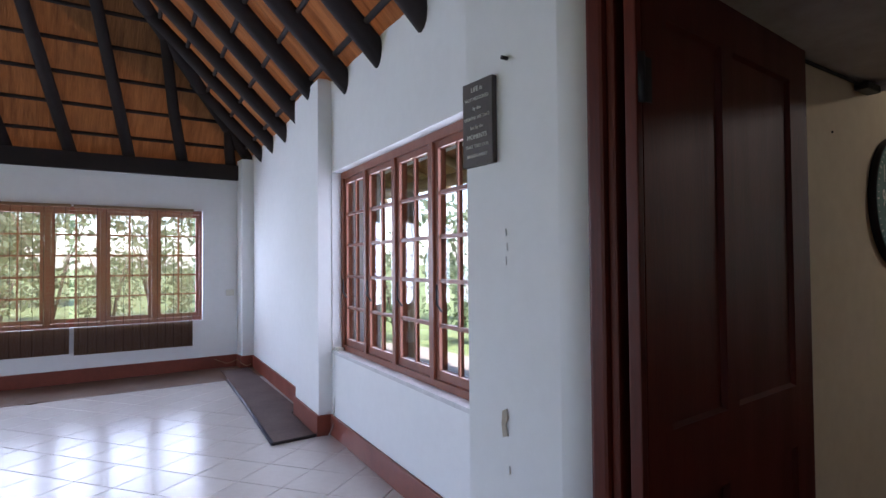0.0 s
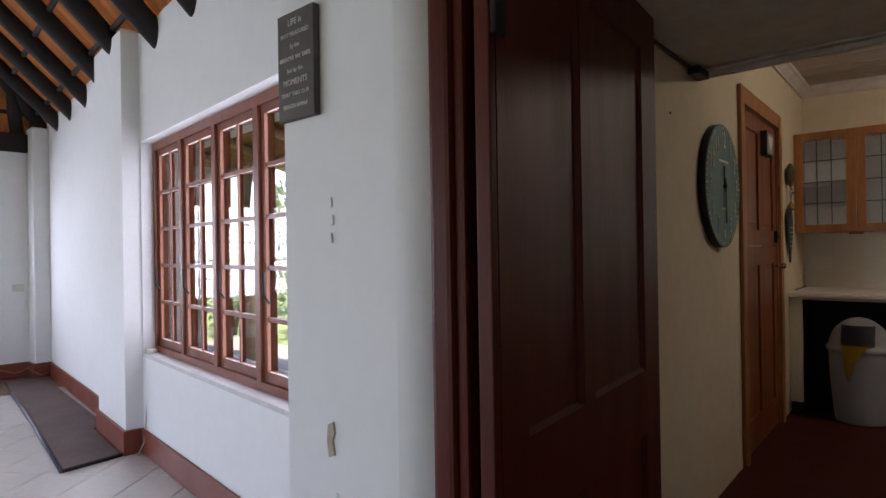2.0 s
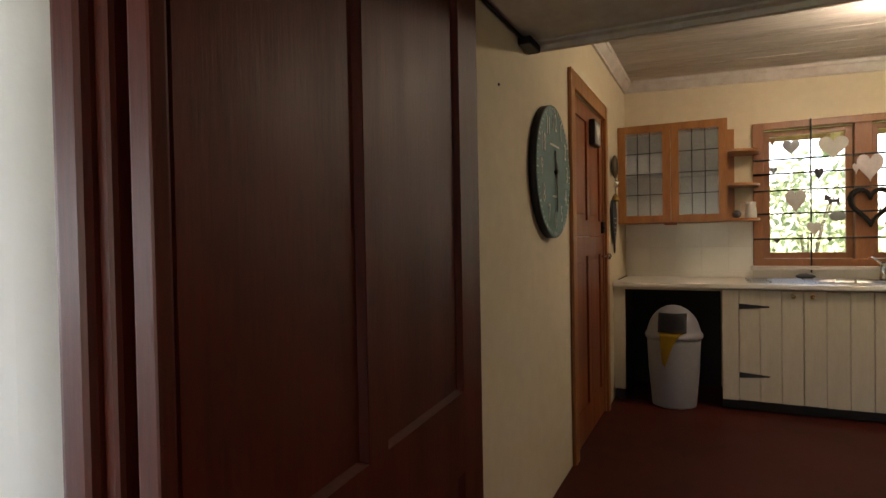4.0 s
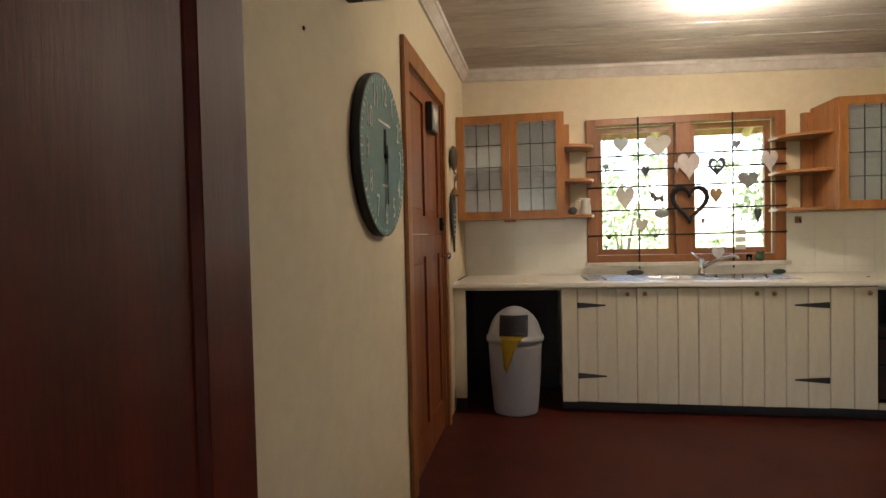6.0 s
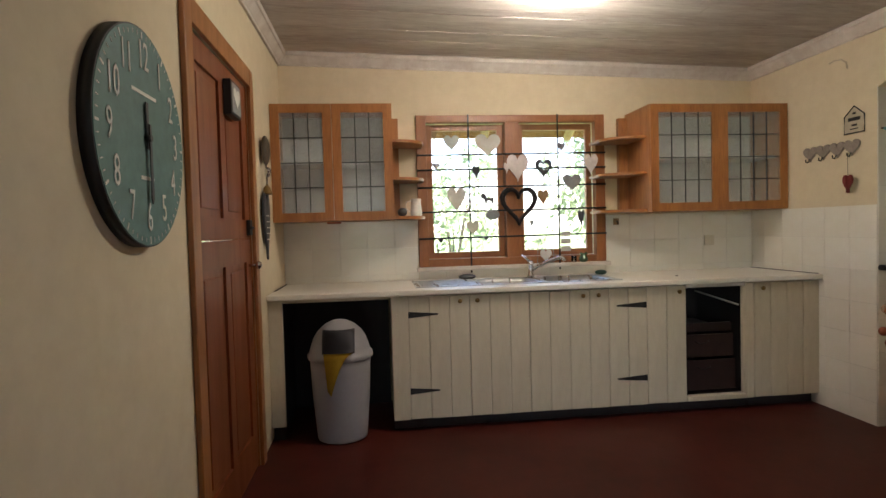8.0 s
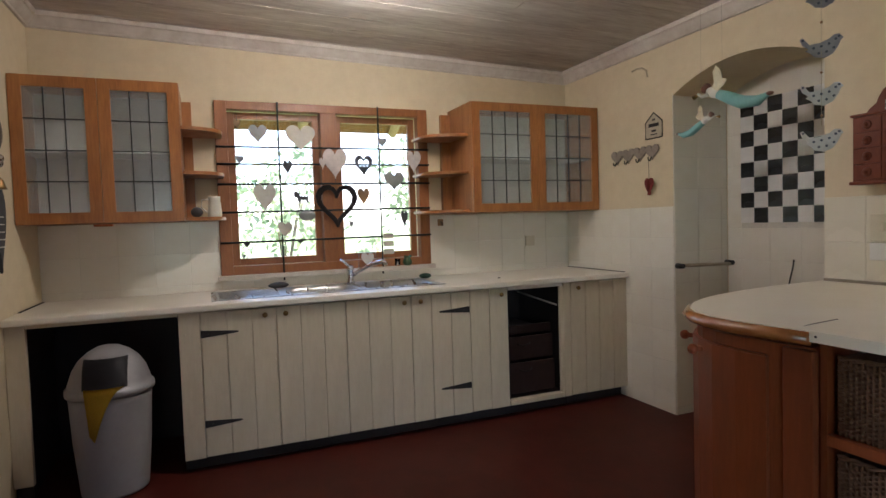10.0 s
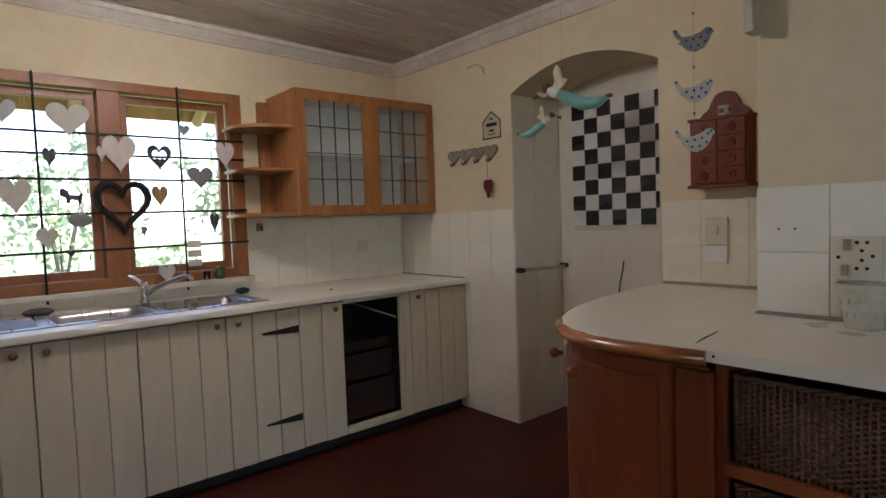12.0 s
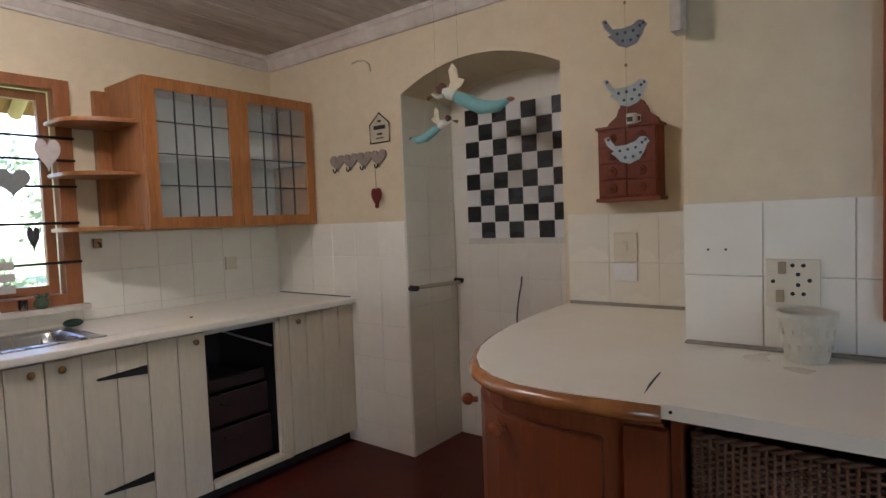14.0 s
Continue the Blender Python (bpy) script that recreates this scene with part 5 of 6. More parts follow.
for i in range(2):
    for k in range(4):
        a = X0 + 0.006 + i * 0.112
        d = part("drawer", box(B(), a, a + 0.108, YF, YF + 0.008, 1.405 + 0.0645 * k, 1.464 + 0.0645 * k, 0.002), CHEST, ch)
        bm = cyl(B(), (a + 0.054, YF + 0.008, 1.434 + 0.0645 * k), (a + 0.054, YF + 0.013, 1.434 + 0.0645 * k), 0.019, 0.015, 18)
        ball(bm, (a + 0.054, YF + 0.017, 1.434 + 0.0645 * k), 0.009, (1, 0.7, 1))
        part("knob", bm, CHEST, d)
ob = thing("tiny_mug", (5.613, YF - 0.03, 1.676), "tiny cream mug on the spice chest", "mug")
part("body", lathe(B(), (5.613, YF - 0.05, 1.676), [(0.019, 0), (0.021, 0.004), (0.021, 0.046), (0.018, 0.046), (0.017, 0.008)], 18), OFF_WHITE, ob)
part("handle", tube(B(), [(5.594, YF - 0.05, 1.715), (5.578, YF - 0.05, 1.712), (5.578, YF - 0.05, 1.692), (5.594, YF - 0.05, 1.688)], 0.0035, 6), OFF_WHITE, ob)
part("band", box(B(), 5.603, 5.623, YF - 0.0295, YF - 0.0275, 1.69, 1.708), BLACK, ob, "dark lettering block")

# switch and sockets
PLATE = material("aged cream plastic", (0.66, 0.60, 0.47), 0.45, amount=0.1, coarse=6, fine=40, bump=0.04)
ob = thing("light_switch", (5.665, NB, 1.06), "aged cream double switch plates", "switch")
part("plate", box(B(), 5.61, 5.705, NB + 0.007, NB + 0.017, 1.145, 1.26, 0.003), PLATE, ob)
part("rocker", box(B(), 5.647, 5.668, NB + 0.017, NB + 0.023, 1.185, 1.225, 0.003), PLATE, ob)
part("lower_plate", box(B(), 5.612, 5.708, NB + 0.007, NB + 0.015, 1.065, 1.138, 0.003), SMALL_WHITE_TILE, ob, "white blank plate")
ob = thing("wall_socket", (5.02, -1.69, 1.09), "aged cream double wall socket with switches", "socket")
part("plate", box(B(), 4.962, 5.083, -1.683, -1.672, 1.083, 1.204, 0.003), PLATE, ob)
for x, z, r in ((5.045, 1.182, 0), (5.05, 1.108, 0)):
    part("switch", box(B(), x - 0.009, x + 0.009, -1.672, -1.664, z - 0.016, z + 0.016, 0.003), material("brownish plastic", (0.42, 0.33, 0.20), 0.4), ob)
for x, z in ((5.022, 1.188), (4.998, 1.188), (5.010, 1.165), (4.985, 1.15), (5.010, 1.138), (5.022, 1.115), (4.998, 1.115), (5.066, 1.146)):
    part("pin_hole", cyl(B(), (x, -1.6725, z), (x, -1.6705, z), 0.0052, seg=10), BLACK, ob)
for x in (5.225, 5.18):
    solid("wall_plug_hole", cyl(B(), (x, -1.684, 1.228), (x, -1.6815, 1.228), 0.0035, seg=8), BLACK, "small dark screw hole in the tile", "hole")
solid("wall_socket_small", box(B(), 8.08, 8.092, -2.03, -1.95, 1.08, 1.16, 0.003), PLATE, "cream socket plate above the worktop", "socket")
# flower pot
POT = material("white glazed pottery", (0.66, 0.62, 0.53), 0.5, second=(0.45, 0.43, 0.33), coarse=14, fine=50, bump=0.8, distance=0.006)
ob = thing("flower_pot", (4.985, -1.60, PEN), "white embossed ceramic flower pot, empty", "pot")
part("pot", lathe(B(), (4.985, -1.60, PEN), [(0.044, 0), (0.046, 0.004), (0.051, 0.03), (0.061, 0.103), (0.066, 0.108), (0.066, 0.121), (0.059, 0.121), (0.055, 0.10), (0.044, 0.02)], 32), POT, ob)
bm = B()
for k in range(14):
    a = k * math.tau / 14
    for zz, r, e in ((0.038, 0.0525, 0.0), (0.075, 0.0578, 0.22)):
        ball(bm, (4.985 + math.cos(a + e) * r, -1.60 + math.sin(a + e) * r, PEN + zz), 0.0055, (0.6, 0.6, 1.6), u=8, v=6)
part("relief", bm, POT, ob)["kind"] = "stuff"
ob = solid("corbel", slab(B(), [(5.272, -1.684, 1.83), (5.272, -1.625, 1.83), (5.272, -1.625, 1.93), (5.272, -1.60, 2.019), (5.272, -1.684, 2.019)], (0.03, 0, 0), 0.003), CORNICE_WOOD, "worn white timber corbel under the ceiling step", "corbel", kind="structure")
# rough mortar along the wall behind the counter, cracks and screw
CEMENT = material("rough grey mortar", (0.36, 0.32, 0.26), 0.95, second=(0.22, 0.19, 0.15), coarse=12, fine=60, bump=0.9, distance=0.01)
bm = B()
box(bm, 3.5, 5.285, -1.684, -1.655, PEN, PEN + 0.008, 0.003)
box(bm, 5.295, 5.90, NB + 0.006, NB + 0.022, PEN, PEN + 0.012, 0.002)
solid("mortar_seam", bm, CEMENT, "rough grey mortar seam behind the counter", "seam", kind="structure")
solid("worktop_crack", slab(B(), [(5.231, -1.147, PEN), (5.243, -1.211, PEN), (5.253, -1.320, PEN), (5.250, -1.320, PEN), (5.238, -1.211, PEN)], (0, 0, 0.0012)), BLACK, "thin dark crack in the worktop", "crack", kind="structure")
solid("worktop_screw", cyl(B(), (5.165, -1.098, PEN - 0.014), (5.165, -1.103, PEN - 0.014), 0.0035, seg=10), IRON, "small dark screw in the worktop edge", "screw")
solid("worktop_knot", cyl(B(), (7.62, -1.46, TOP), (7.62, -1.46, TOP + 0.004), 0.009, seg=10), IRON, "dark plug in the worktop", "plug")
# shallow wooden frame on the projecting wall
ob = thing("wall_hatch", (4.5, -1.69, 1.06), "reddish timber frame on the projecting wall", "frame")
part("stile", box(B(), 4.78, 4.838, -1.683, -1.655, 1.06, 2.05, 0.004), RED_WOOD, ob)
part("stile", box(B(), 4.2, 4.26, -1.683, -1.655, 1.06, 2.05, 0.004), RED_WOOD, ob)
part("panel", box(B(), 4.26, 4.78, -1.683, -1.672, 1.06, 2.05), RED_WOOD, ob)
# bracket and cable under the low ceiling
ob = thing("cable_bracket", (5.22, KL - 0.03, 2.0), "dark plastic cable box under the low ceiling", "cable box")
part("box", box(B(), 5.13, 5.275, KL - 0.055, KL - 0.001, SOFFIT - 0.045, SOFFIT - 0.012, 0.006), BLACK, ob)
part("cable", tube(B(), [(5.14, KL - 0.02, SOFFIT - 0.02), (5.0, KL - 0.012, SOFFIT - 0.012), (4.6, KL - 0.010, SOFFIT - 0.010), (4.1, KL - 0.012, SOFFIT - 0.010), (3.7, KL - 0.012, SOFFIT - 0.009)], 0.007, 6), BLACK, ob)
bm = B()
for x, z in ((4.90, 1.80), (4.55, 1.83), (4.25, 1.9)):
    ball(bm, (x, KL, z), 0.006, u=8, v=6)
solid("wall_nail", bm, IRON, "old dark nails in the plaster", "nail", kind="stuff")


# ---- sitting room ----
def casements(ob, put, lights, z0, z1, rows, cols, stile):
    """A row of glazed casements; put(a0, a1, d0, d1, z0, z1) makes a box along the wall at a depth."""
    for a, b in lights:
        bm = B()
        put(bm, a, a + stile, 0.0, 0.045, z0, z1)
        put(bm, b - stile, b, 0.0, 0.045, z0, z1)
        put(bm, a + stile, b - stile, 0.001, 0.045, z0, z0 + stile * 1.3)
        put(bm, a + stile, b - stile, 0.001, 0.045, z1 - stile, z1)
        sash = part("sash", bm, FRAME_WOOD, ob)
        a2, b2, c2, d2 = a + stile, b - stile, z0 + stile * 1.3, z1 - stile
        for k in range(1, rows):
            z = c2 + (d2 - c2) * k / rows
            bm = B()
            put(bm, a2, b2, 0.006, 0.036, z - 0.010, z + 0.010)
            part("glazing_bar", bm, FRAME_WOOD, sash)
        for k in range(1, cols):
            u = a2 + (b2 - a2) * k / cols
            bm = B()
            put(bm, u - 0.009, u + 0.009, 0.008, 0.034, c2, d2)
            part("glazing_bar", bm, FRAME_WOOD, sash)
        bm = B()
        put(bm, a2, b2, 0.020, 0.0225, c2, d2)
        bm.normal_update()
        mid = sum((v.co for v in bm.verts), Vector()) / len(bm.verts)
        for f in bm.faces:
            if f.normal.dot(f.calc_center_median() - mid) < 0:
                f.normal_flip()
        g = part("pane", bm, CLEAR, sash)
        g.visible_shadow = False


DEPTH = -0.064


def put_side(bm, a0, a1, d0, d1, z0, z1):
    n = len(bm.verts)
    box(bm, a0, a1, DEPTH + d0, DEPTH + d1, z0, z1)
    skew(bm, n)


w2 = thing("window_2", tuple(on_wall(1.4, DEPTH, 0.64)), "wide reddish timber window of small panes", "window")
w2["kind"] = "structure"
bm = B()
put_side(bm, WIN[0], WIN[1], -0.015, 0.07, WIN[2], WIN[2] + 0.05)
put_side(bm, WIN[0], WIN[1], -0.015, 0.07, WIN[3] - 0.05, WIN[3])
edges = [WIN[1] - 0.495 * k for k in range(6)]
for u in edges[:-1]:
    put_side(bm, u - 0.022 - (0.022 if u == WIN[1] else 0), u + (0 if u == WIN[1] else 0.022), -0.016, 0.07, WIN[2] + 0.05, WIN[3] - 0.05)
part("window_frame", bm, FRAME_WOOD, w2, "reddish timber frame")
casements(w2, put_side, [(edges[k + 1] + 0.024, edges[k] - 0.024 - (0.022 if k == 0 else 0)) for k in range(4)], WIN[2] + 0.052, WIN[3] - 0.052, 5, 2, 0.036)
bm = B()
put_side(bm, WIN[0], WIN[1], -0.092, -0.016, WIN[2] - 0.011, WIN[2] + 0.012)
part("window_sill", bm, material("white painted sill", (0.68, 0.68, 0.70), 0.55, amount=0.3, coarse=5, fine=30), w2, "worn white sill")
bm = B()
for k in range(4):
    u = edges[k] - 0.10
    p = on_wall(u, DEPTH + 0.0, 1.1)
    tube(bm, [on_wall(u, DEPTH - 0.005, 1.02), on_wall(u, DEPTH - 0.035, 1.06), on_wall(u, DEPTH - 0.035, 1.16)], 0.006, 6)
part("latches", bm, IRON, w2, "dark window latches")["kind"] = "stuff"


def put_far(bm, a0, a1, d0, d1, z0, z1):
    box(bm, a0, a1, 7.735 + d0, 7.735 + d1, z0, z1)


w3 = thing("window_3", (2.2, 8.0, 0.58), "long reddish timber window of small panes", "window")
w3["kind"] = "structure"
bm = B()
put_far(bm, FW[0], FW[1], -0.015, 0.07, FW[2], FW[2] + 0.045)
put_far(bm, FW[0], FW[1], -0.015, 0.07, FW[3] - 0.045, FW[3])
far_edges = [FW[1] - 0.52 * k for k in range(13)]
for u in far_edges:
    put_far(bm, max(u - 0.03, FW[0]), min(u + 0.03, FW[1]), -0.016, 0.07, FW[2] + 0.045, FW[3] - 0.045)
part("window_frame", bm, FRAME_WOOD, w3, "reddish timber frame")
casements(w3, put_far, [(far_edges[k + 1] + 0.032, far_edges[k] - 0.032) for k in range(12)], FW[2] + 0.047, FW[3] - 0.047, 5, 2, 0.035)

# split-cane blinds hung before the far window
CANE = material("brown split cane", (0.15, 0.075, 0.045), 0.7, second=(0.085, 0.042, 0.028), coarse=6, fine=40, stretch=(1, 1, 6), bump=0.3)
cane_nodes, cane_links = CANE.node_tree.nodes, CANE.node_tree.links
through_cane, cane_mix = cane_nodes.new("ShaderNodeBsdfTranslucent"), cane_nodes.new("ShaderNodeMixShader")
through_cane.inputs["Color"].default_value = (0.50, 0.38, 0.22, 1)
cane_mix.inputs[0].default_value = 0.4
cane_links.new(cane_nodes["Principled BSDF"].outputs[0], cane_mix.inputs[1])
cane_links.new(through_cane.outputs[0], cane_mix.inputs[2])
cane_links.new(cane_mix.outputs[0], cane_nodes["Material Output"].inputs[0])
for x0, x1, low in ((2.461, 3.66, 0.302), (1.094, 2.418, 0.322)):
    ob = thing("cane_blind", ((x0 + x1) / 2, 7.645, low), "brown split-cane roller blind hanging below the sill", "blind", "cane blinds")
    bm = B()
    z = low
    while z < 0.596:
        box(bm, x0, x1, 7.640, 7.643, z, z + 0.0085)
        z += 0.0092
    while z < 1.905:
        box(bm, x0, x1, 7.6405, 7.6425, z, z + 0.0034)
        z += 0.0085
    part("cane_slats", bm, CANE, ob)["kind"] = "stuff"
    for k in range(14):
        x = x0 + 0.04 + (x1 - x0 - 0.08) * k / 13
        part("cord", box(B(), x - 0.0015, x + 0.0015, 7.636, 7.6395, low, 1.925), DARK_POLE, ob)
    part("head_rail", box(B(), x0 - 0.01, x1 + 0.01, 7.62, 7.664, 1.91, 1.94, 0.004), CANE, ob)

# mat along the wall
MAT = material("worn brown carpet", (0.15, 0.095, 0.085), 0.75, second=(0.085, 0.052, 0.05), coarse=3, fine=40, bump=0.4)
ob = thing("floor_mat", (3.9, 5.5, 0), "worn brown carpet strip with a dark edging bar", "carpet")
part("carpet", slab(B(), [(3.545, 4.285, 0.001), (3.86, 4.305, 0.001), (3.94, 5.02, 0.001), (4.03, 5.02, 0.001), (4.25, 7.42, 0.001), (3.93, 7.42, 0.001), (3.86, 6.80, 0.001)], (0, 0, 0.010), 0.002), MAT, ob)
part("edging", tube(B(), [(3.53, 4.27, 0.008), (3.70, 5.55, 0.008), (3.85, 6.80, 0.008)], 0.014, 8), material("dark metal edging", (0.10, 0.10, 0.13), 0.4, metal=0.5), ob, "dark edging bar")
part("edging", tube(B(), [(3.53, 4.27, 0.008), (3.86, 4.29, 0.008)], 0.012, 8), DARK_POLE, ob)

# motto board on the pier
BOARD = material("grey-brown painted board", (0.105, 0.088, 0.080), 0.7, second=(0.07, 0.058, 0.053), coarse=5, fine=40)
ob = thing("motto_board", (3.28, 1.606, 1.56), "grey-brown motto board with white lettering", "sign")
part("board", box(B(), 3.276, 3.294, 1.522, 1.663, 1.56, 1.815, 0.002), BOARD, ob)
turn = pose(0, 0, 0, 90, 0, 0)
face = pose(3.2755, 1.593, 0, 0, 0, -90) @ turn
for k, (text, size) in enumerate((("LIFE is", 0.021), ("NOT MEASURED", 0.015), ("by the", 0.015), ("BREATHS WE TAKE", 0.014), ("but by the", 0.015), ("MOMENTS", 0.020), ("THAT TAKE OUR", 0.014), ("BREATH AWAY", 0.014))):
    z = 1.790 - 0.0285 * k
    wording(text, size, OFF_WHITE, Matrix.Translation((0, 0, z)) @ face, ob)
solid("wall_nail", cyl(B(), (3.292, 1.473, 1.848), (3.272, 1.473, 1.848), 0.006, seg=8), IRON, "dark nail in the white pier", "nail")
CHIP = material("bare plaster", (0.36, 0.29, 0.22), 0.95, second=(0.50, 0.45, 0.38), coarse=30, fine=90)
bm = slab(B(), [(3.293, 1.497 + a, 0.815 + b) for a, b in ((-0.012, -0.03), (0.008, -0.038), (0.014, 0.0), (0.01, 0.036), (-0.008, 0.045), (-0.013, 0.02), (-0.004, 0.0))], (-0.004, 0, 0))
solid("plaster_chip", bm, CHIP, "chipped patch in the white pier", "chip", kind="structure")
bm = B()
for y, z in ((1.487, 1.355), (1.483, 1.315), (1.488, 1.275), (1.482, 0.69)):
    slab(bm, [(3.2925, y + a, z + b) for a, b in ((-0.004, -0.010), (0.003, -0.012), (0.005, 0.006), (-0.002, 0.012))], (-0.0028, 0, 0))
solid("plaster_marks", bm, WHITE_WALL, "old filler marks in the plaster", "marks", kind="stuff")
# sockets and loose wires
WIRE = material("white flex", (0.55, 0.52, 0.50), 0.6, bump=0)
solid("wire_loose", tube(B(), [(3.978, 4.215, 0.655), (3.98, 4.215, 0.50), (3.985, 4.21, 0.38), (3.975, 4.215, 0.22), (3.955, 4.20, 0.08), (3.90, 4.16, 0.02)], 0.004, 6), WIRE, "thin white flex hanging from the sill", "cable")
solid("adaptor", box(B(), 3.985, 4.035, 4.17, 4.235, 0.627, 0.652, 0.006), OFF_WHITE, "small white adaptor on the sill", "adaptor")
solid("wall_socket_far", box(B(), 4.05, 4.15, 7.651, 7.664, 0.885, 0.96, 0.003), OFF_WHITE, "white double socket on the end wall", "socket")
solid("wire_skirting", tube(B(), [(3.90, 7.634, 0.12), (4.05, 7.632, 0.05), (4.11, 7.630, 0.06), (4.155, 7.56, 0.10), (4.16, 7.425, 0.08), (4.23, 7.41, 0.03), (4.27, 7.34, 0.06)], 0.005, 6), material("tan flex", (0.40, 0.24, 0.14), 0.6), "loose tan flex along the skirting", "cable")

# ---- outside ----
GRASS = material("lawn", (0.085, 0.13, 0.035), 0.95, second=(0.13, 0.15, 0.06), coarse=0.6, fine=14, bump=0.8, distance=0.04)
LEAF = material("green leaves", (0.11, 0.15, 0.075), 0.6, second=(0.075, 0.115, 0.055), coarse=2, fine=12, bump=0, per_piece=0.35)
leaf_nodes, leaf_links = LEAF.node_tree.nodes, LEAF.node_tree.links
thin, both = leaf_nodes.new("ShaderNodeBsdfTranslucent"), leaf_nodes.new("ShaderNodeMixShader")
thin.inputs["Color"].default_value = (0.34, 0.39, 0.22, 1)
both.inputs[0].default_value = 0.45
leaf_links.new(leaf_nodes["Principled BSDF"].outputs[0], both.inputs[1])
leaf_links.new(thin.outputs[0], both.inputs[2])
leaf_links.new(both.outputs[0], leaf_nodes["Material Output"].inputs[0])
BARK = material("grey bark", (0.16, 0.12, 0.09), 0.9, coarse=4, fine=20, bump=0.8, distance=0.02)
POST = material("peeled pale pole", (0.42, 0.29, 0.17), 0.7, second=(0.28, 0.18, 0.10), coarse=3, fine=20, stretch=(4, 4, 0.7))
PAVING = material("verandah slate", (0.22, 0.19, 0.16), 0.7, second=(0.15, 0.13, 0.11), coarse=2, fine=15)
n = 24
bm = B()
grid = [[bm.verts.new(((i / n - 0.5) * 600, (k / n - 0.5) * 600, -0.16)) for k in range(n + 1)] for i in range(n + 1)]
for i in range(n):
    for k in range(n):
        bm.faces.new((grid[i][k], grid[i + 1][k], grid[i + 1][k + 1], grid[i][k + 1]))
solid("ground", bm, GRASS, "sunlit lawn round the house", "ground", kind="structure")
solid("pavement_verandah", box(B(), 4.3, 7.0, 1.55, 8.4, -0.155, -0.02), PAVING, "slate paved verandah", "pavement", kind="structure")
vr = thing("verandah_roof", (5.6, 5, 2.4), "thatched verandah roof on pale poles", "roof")
vr["kind"] = "structure"
bm = slab(B(), [(4.25, 1.6, 2.74), (4.75, 8.6, 2.74), (6.15, 8.6, 2.25), (6.15, 1.6, 2.25)], (0, 0, 0.22))
part("thatch", bm, THATCH, vr)
for k in range(9):
    y = 1.9 + 0.8 * k
    part("rafter", tube(B(), [(4.3 + 0.07 * k, y, 2.66), (6.25, y, 2.15)], [0.05, 0.045], 8), POST, vr)
part("beam", tube(B(), [(5.8, 1.6, 2.16), (5.82, 5, 2.17), (5.8, 8.5, 2.16)], 0.07, 10), POST, vr)
for y in (2.2, 3.5, 4.75, 6.1, 7.5):
    ob = solid("verandah_post", tube(B(), [(5.8, y, -0.03), (5.81, y + 0.02, 1.0), (5.8, y, 2.12)], [0.085, 0.078, 0.07], 14), POST, "peeled pale timber verandah post", "post", "verandah posts")
solid("wall_garden_wing", box(B(), 5.4, 7.7, 11.5, 14.0, -0.16, 2.6), WHITE_WALL, "white sunlit wing of the house", "wall", kind="structure")
ev = thing("kitchen_eave", (8.7, -0.5, 2.1), "thatched eave over the kitchen window", "roof")
ev["kind"] = "structure"
part("thatch", slab(B(), [(8.325, -3.2, 2.62), (8.325, 1.6, 2.62), (9.15, 1.6, 2.10), (9.15, -3.2, 2.10)], (0, 0, 0.25)), THATCH, ev)
for k in range(6):
    part("rafter", tube(B(), [(8.33, -2.8 + 0.8 * k, 2.55), (9.1, -2.8 + 0.8 * k, 2.09)], 0.04, 8), POST, ev)
ee = thing("end_eave", (0.5, 8.7, 2.0), "thatched eave over the long window", "roof")
ee["kind"] = "structure"
part("thatch", slab(B(), [(-3.2, 8.32, 2.40), (4.2, 8.32, 2.40), (4.2, 9.15, 1.95), (-3.2, 9.15, 1.95)], (0, 0, 0.22)), THATCH, ee)
for k in range(9):
    part("rafter", tube(B(), [(-3.0 + 0.85 * k, 8.33, 2.36), (-3.0 + 0.85 * k, 9.1, 1.94)], 0.035, 8), POST, ee)
solid("roof_cover", box(B(), 3.46, 8.32, -3.1, 1.5, 2.76, 2.9), THATCH, "thatch above the kitchen ceiling", "roof", kind="structure")


def foliage(centre, size, clumps, leaves, leaf, seed):
    """Leaves gathered in clumps, with gaps between them, as one mesh."""
    rng = np.random.default_rng(seed)
    verts, faces = [], []
    for _ in range(clumps):
        d = rng.normal(size=3)
        d /= np.linalg.norm(d)
        c = np.array(centre) + d * np.array(size) * rng.uniform(0.35, 1.0)
        r = rng.uniform(0.16, 0.34) * min(size)
        for _ in range(leaves):
            p = c + rng.normal(size=3) * r * 0.55
            a, b = rng.normal(size=3), rng.normal(size=3)
            a /= np.linalg.norm(a)
            b -= a * a.dot(b)
            b /= np.linalg.norm(b)
            s = leaf * rng.uniform(0.6, 1.3)
            i = len(verts)
            verts += [tuple(p + a * s), tuple(p + b * s * 0.42), tuple(p - a * s), tuple(p - b * s * 0.42)]
            faces.append((i, i + 1, i + 2, i + 3))
    me = bpy.data.meshes.new("leaves")
    me.from_pydata(verts, [], faces)
    me.materials.append(LEAF)
    return me


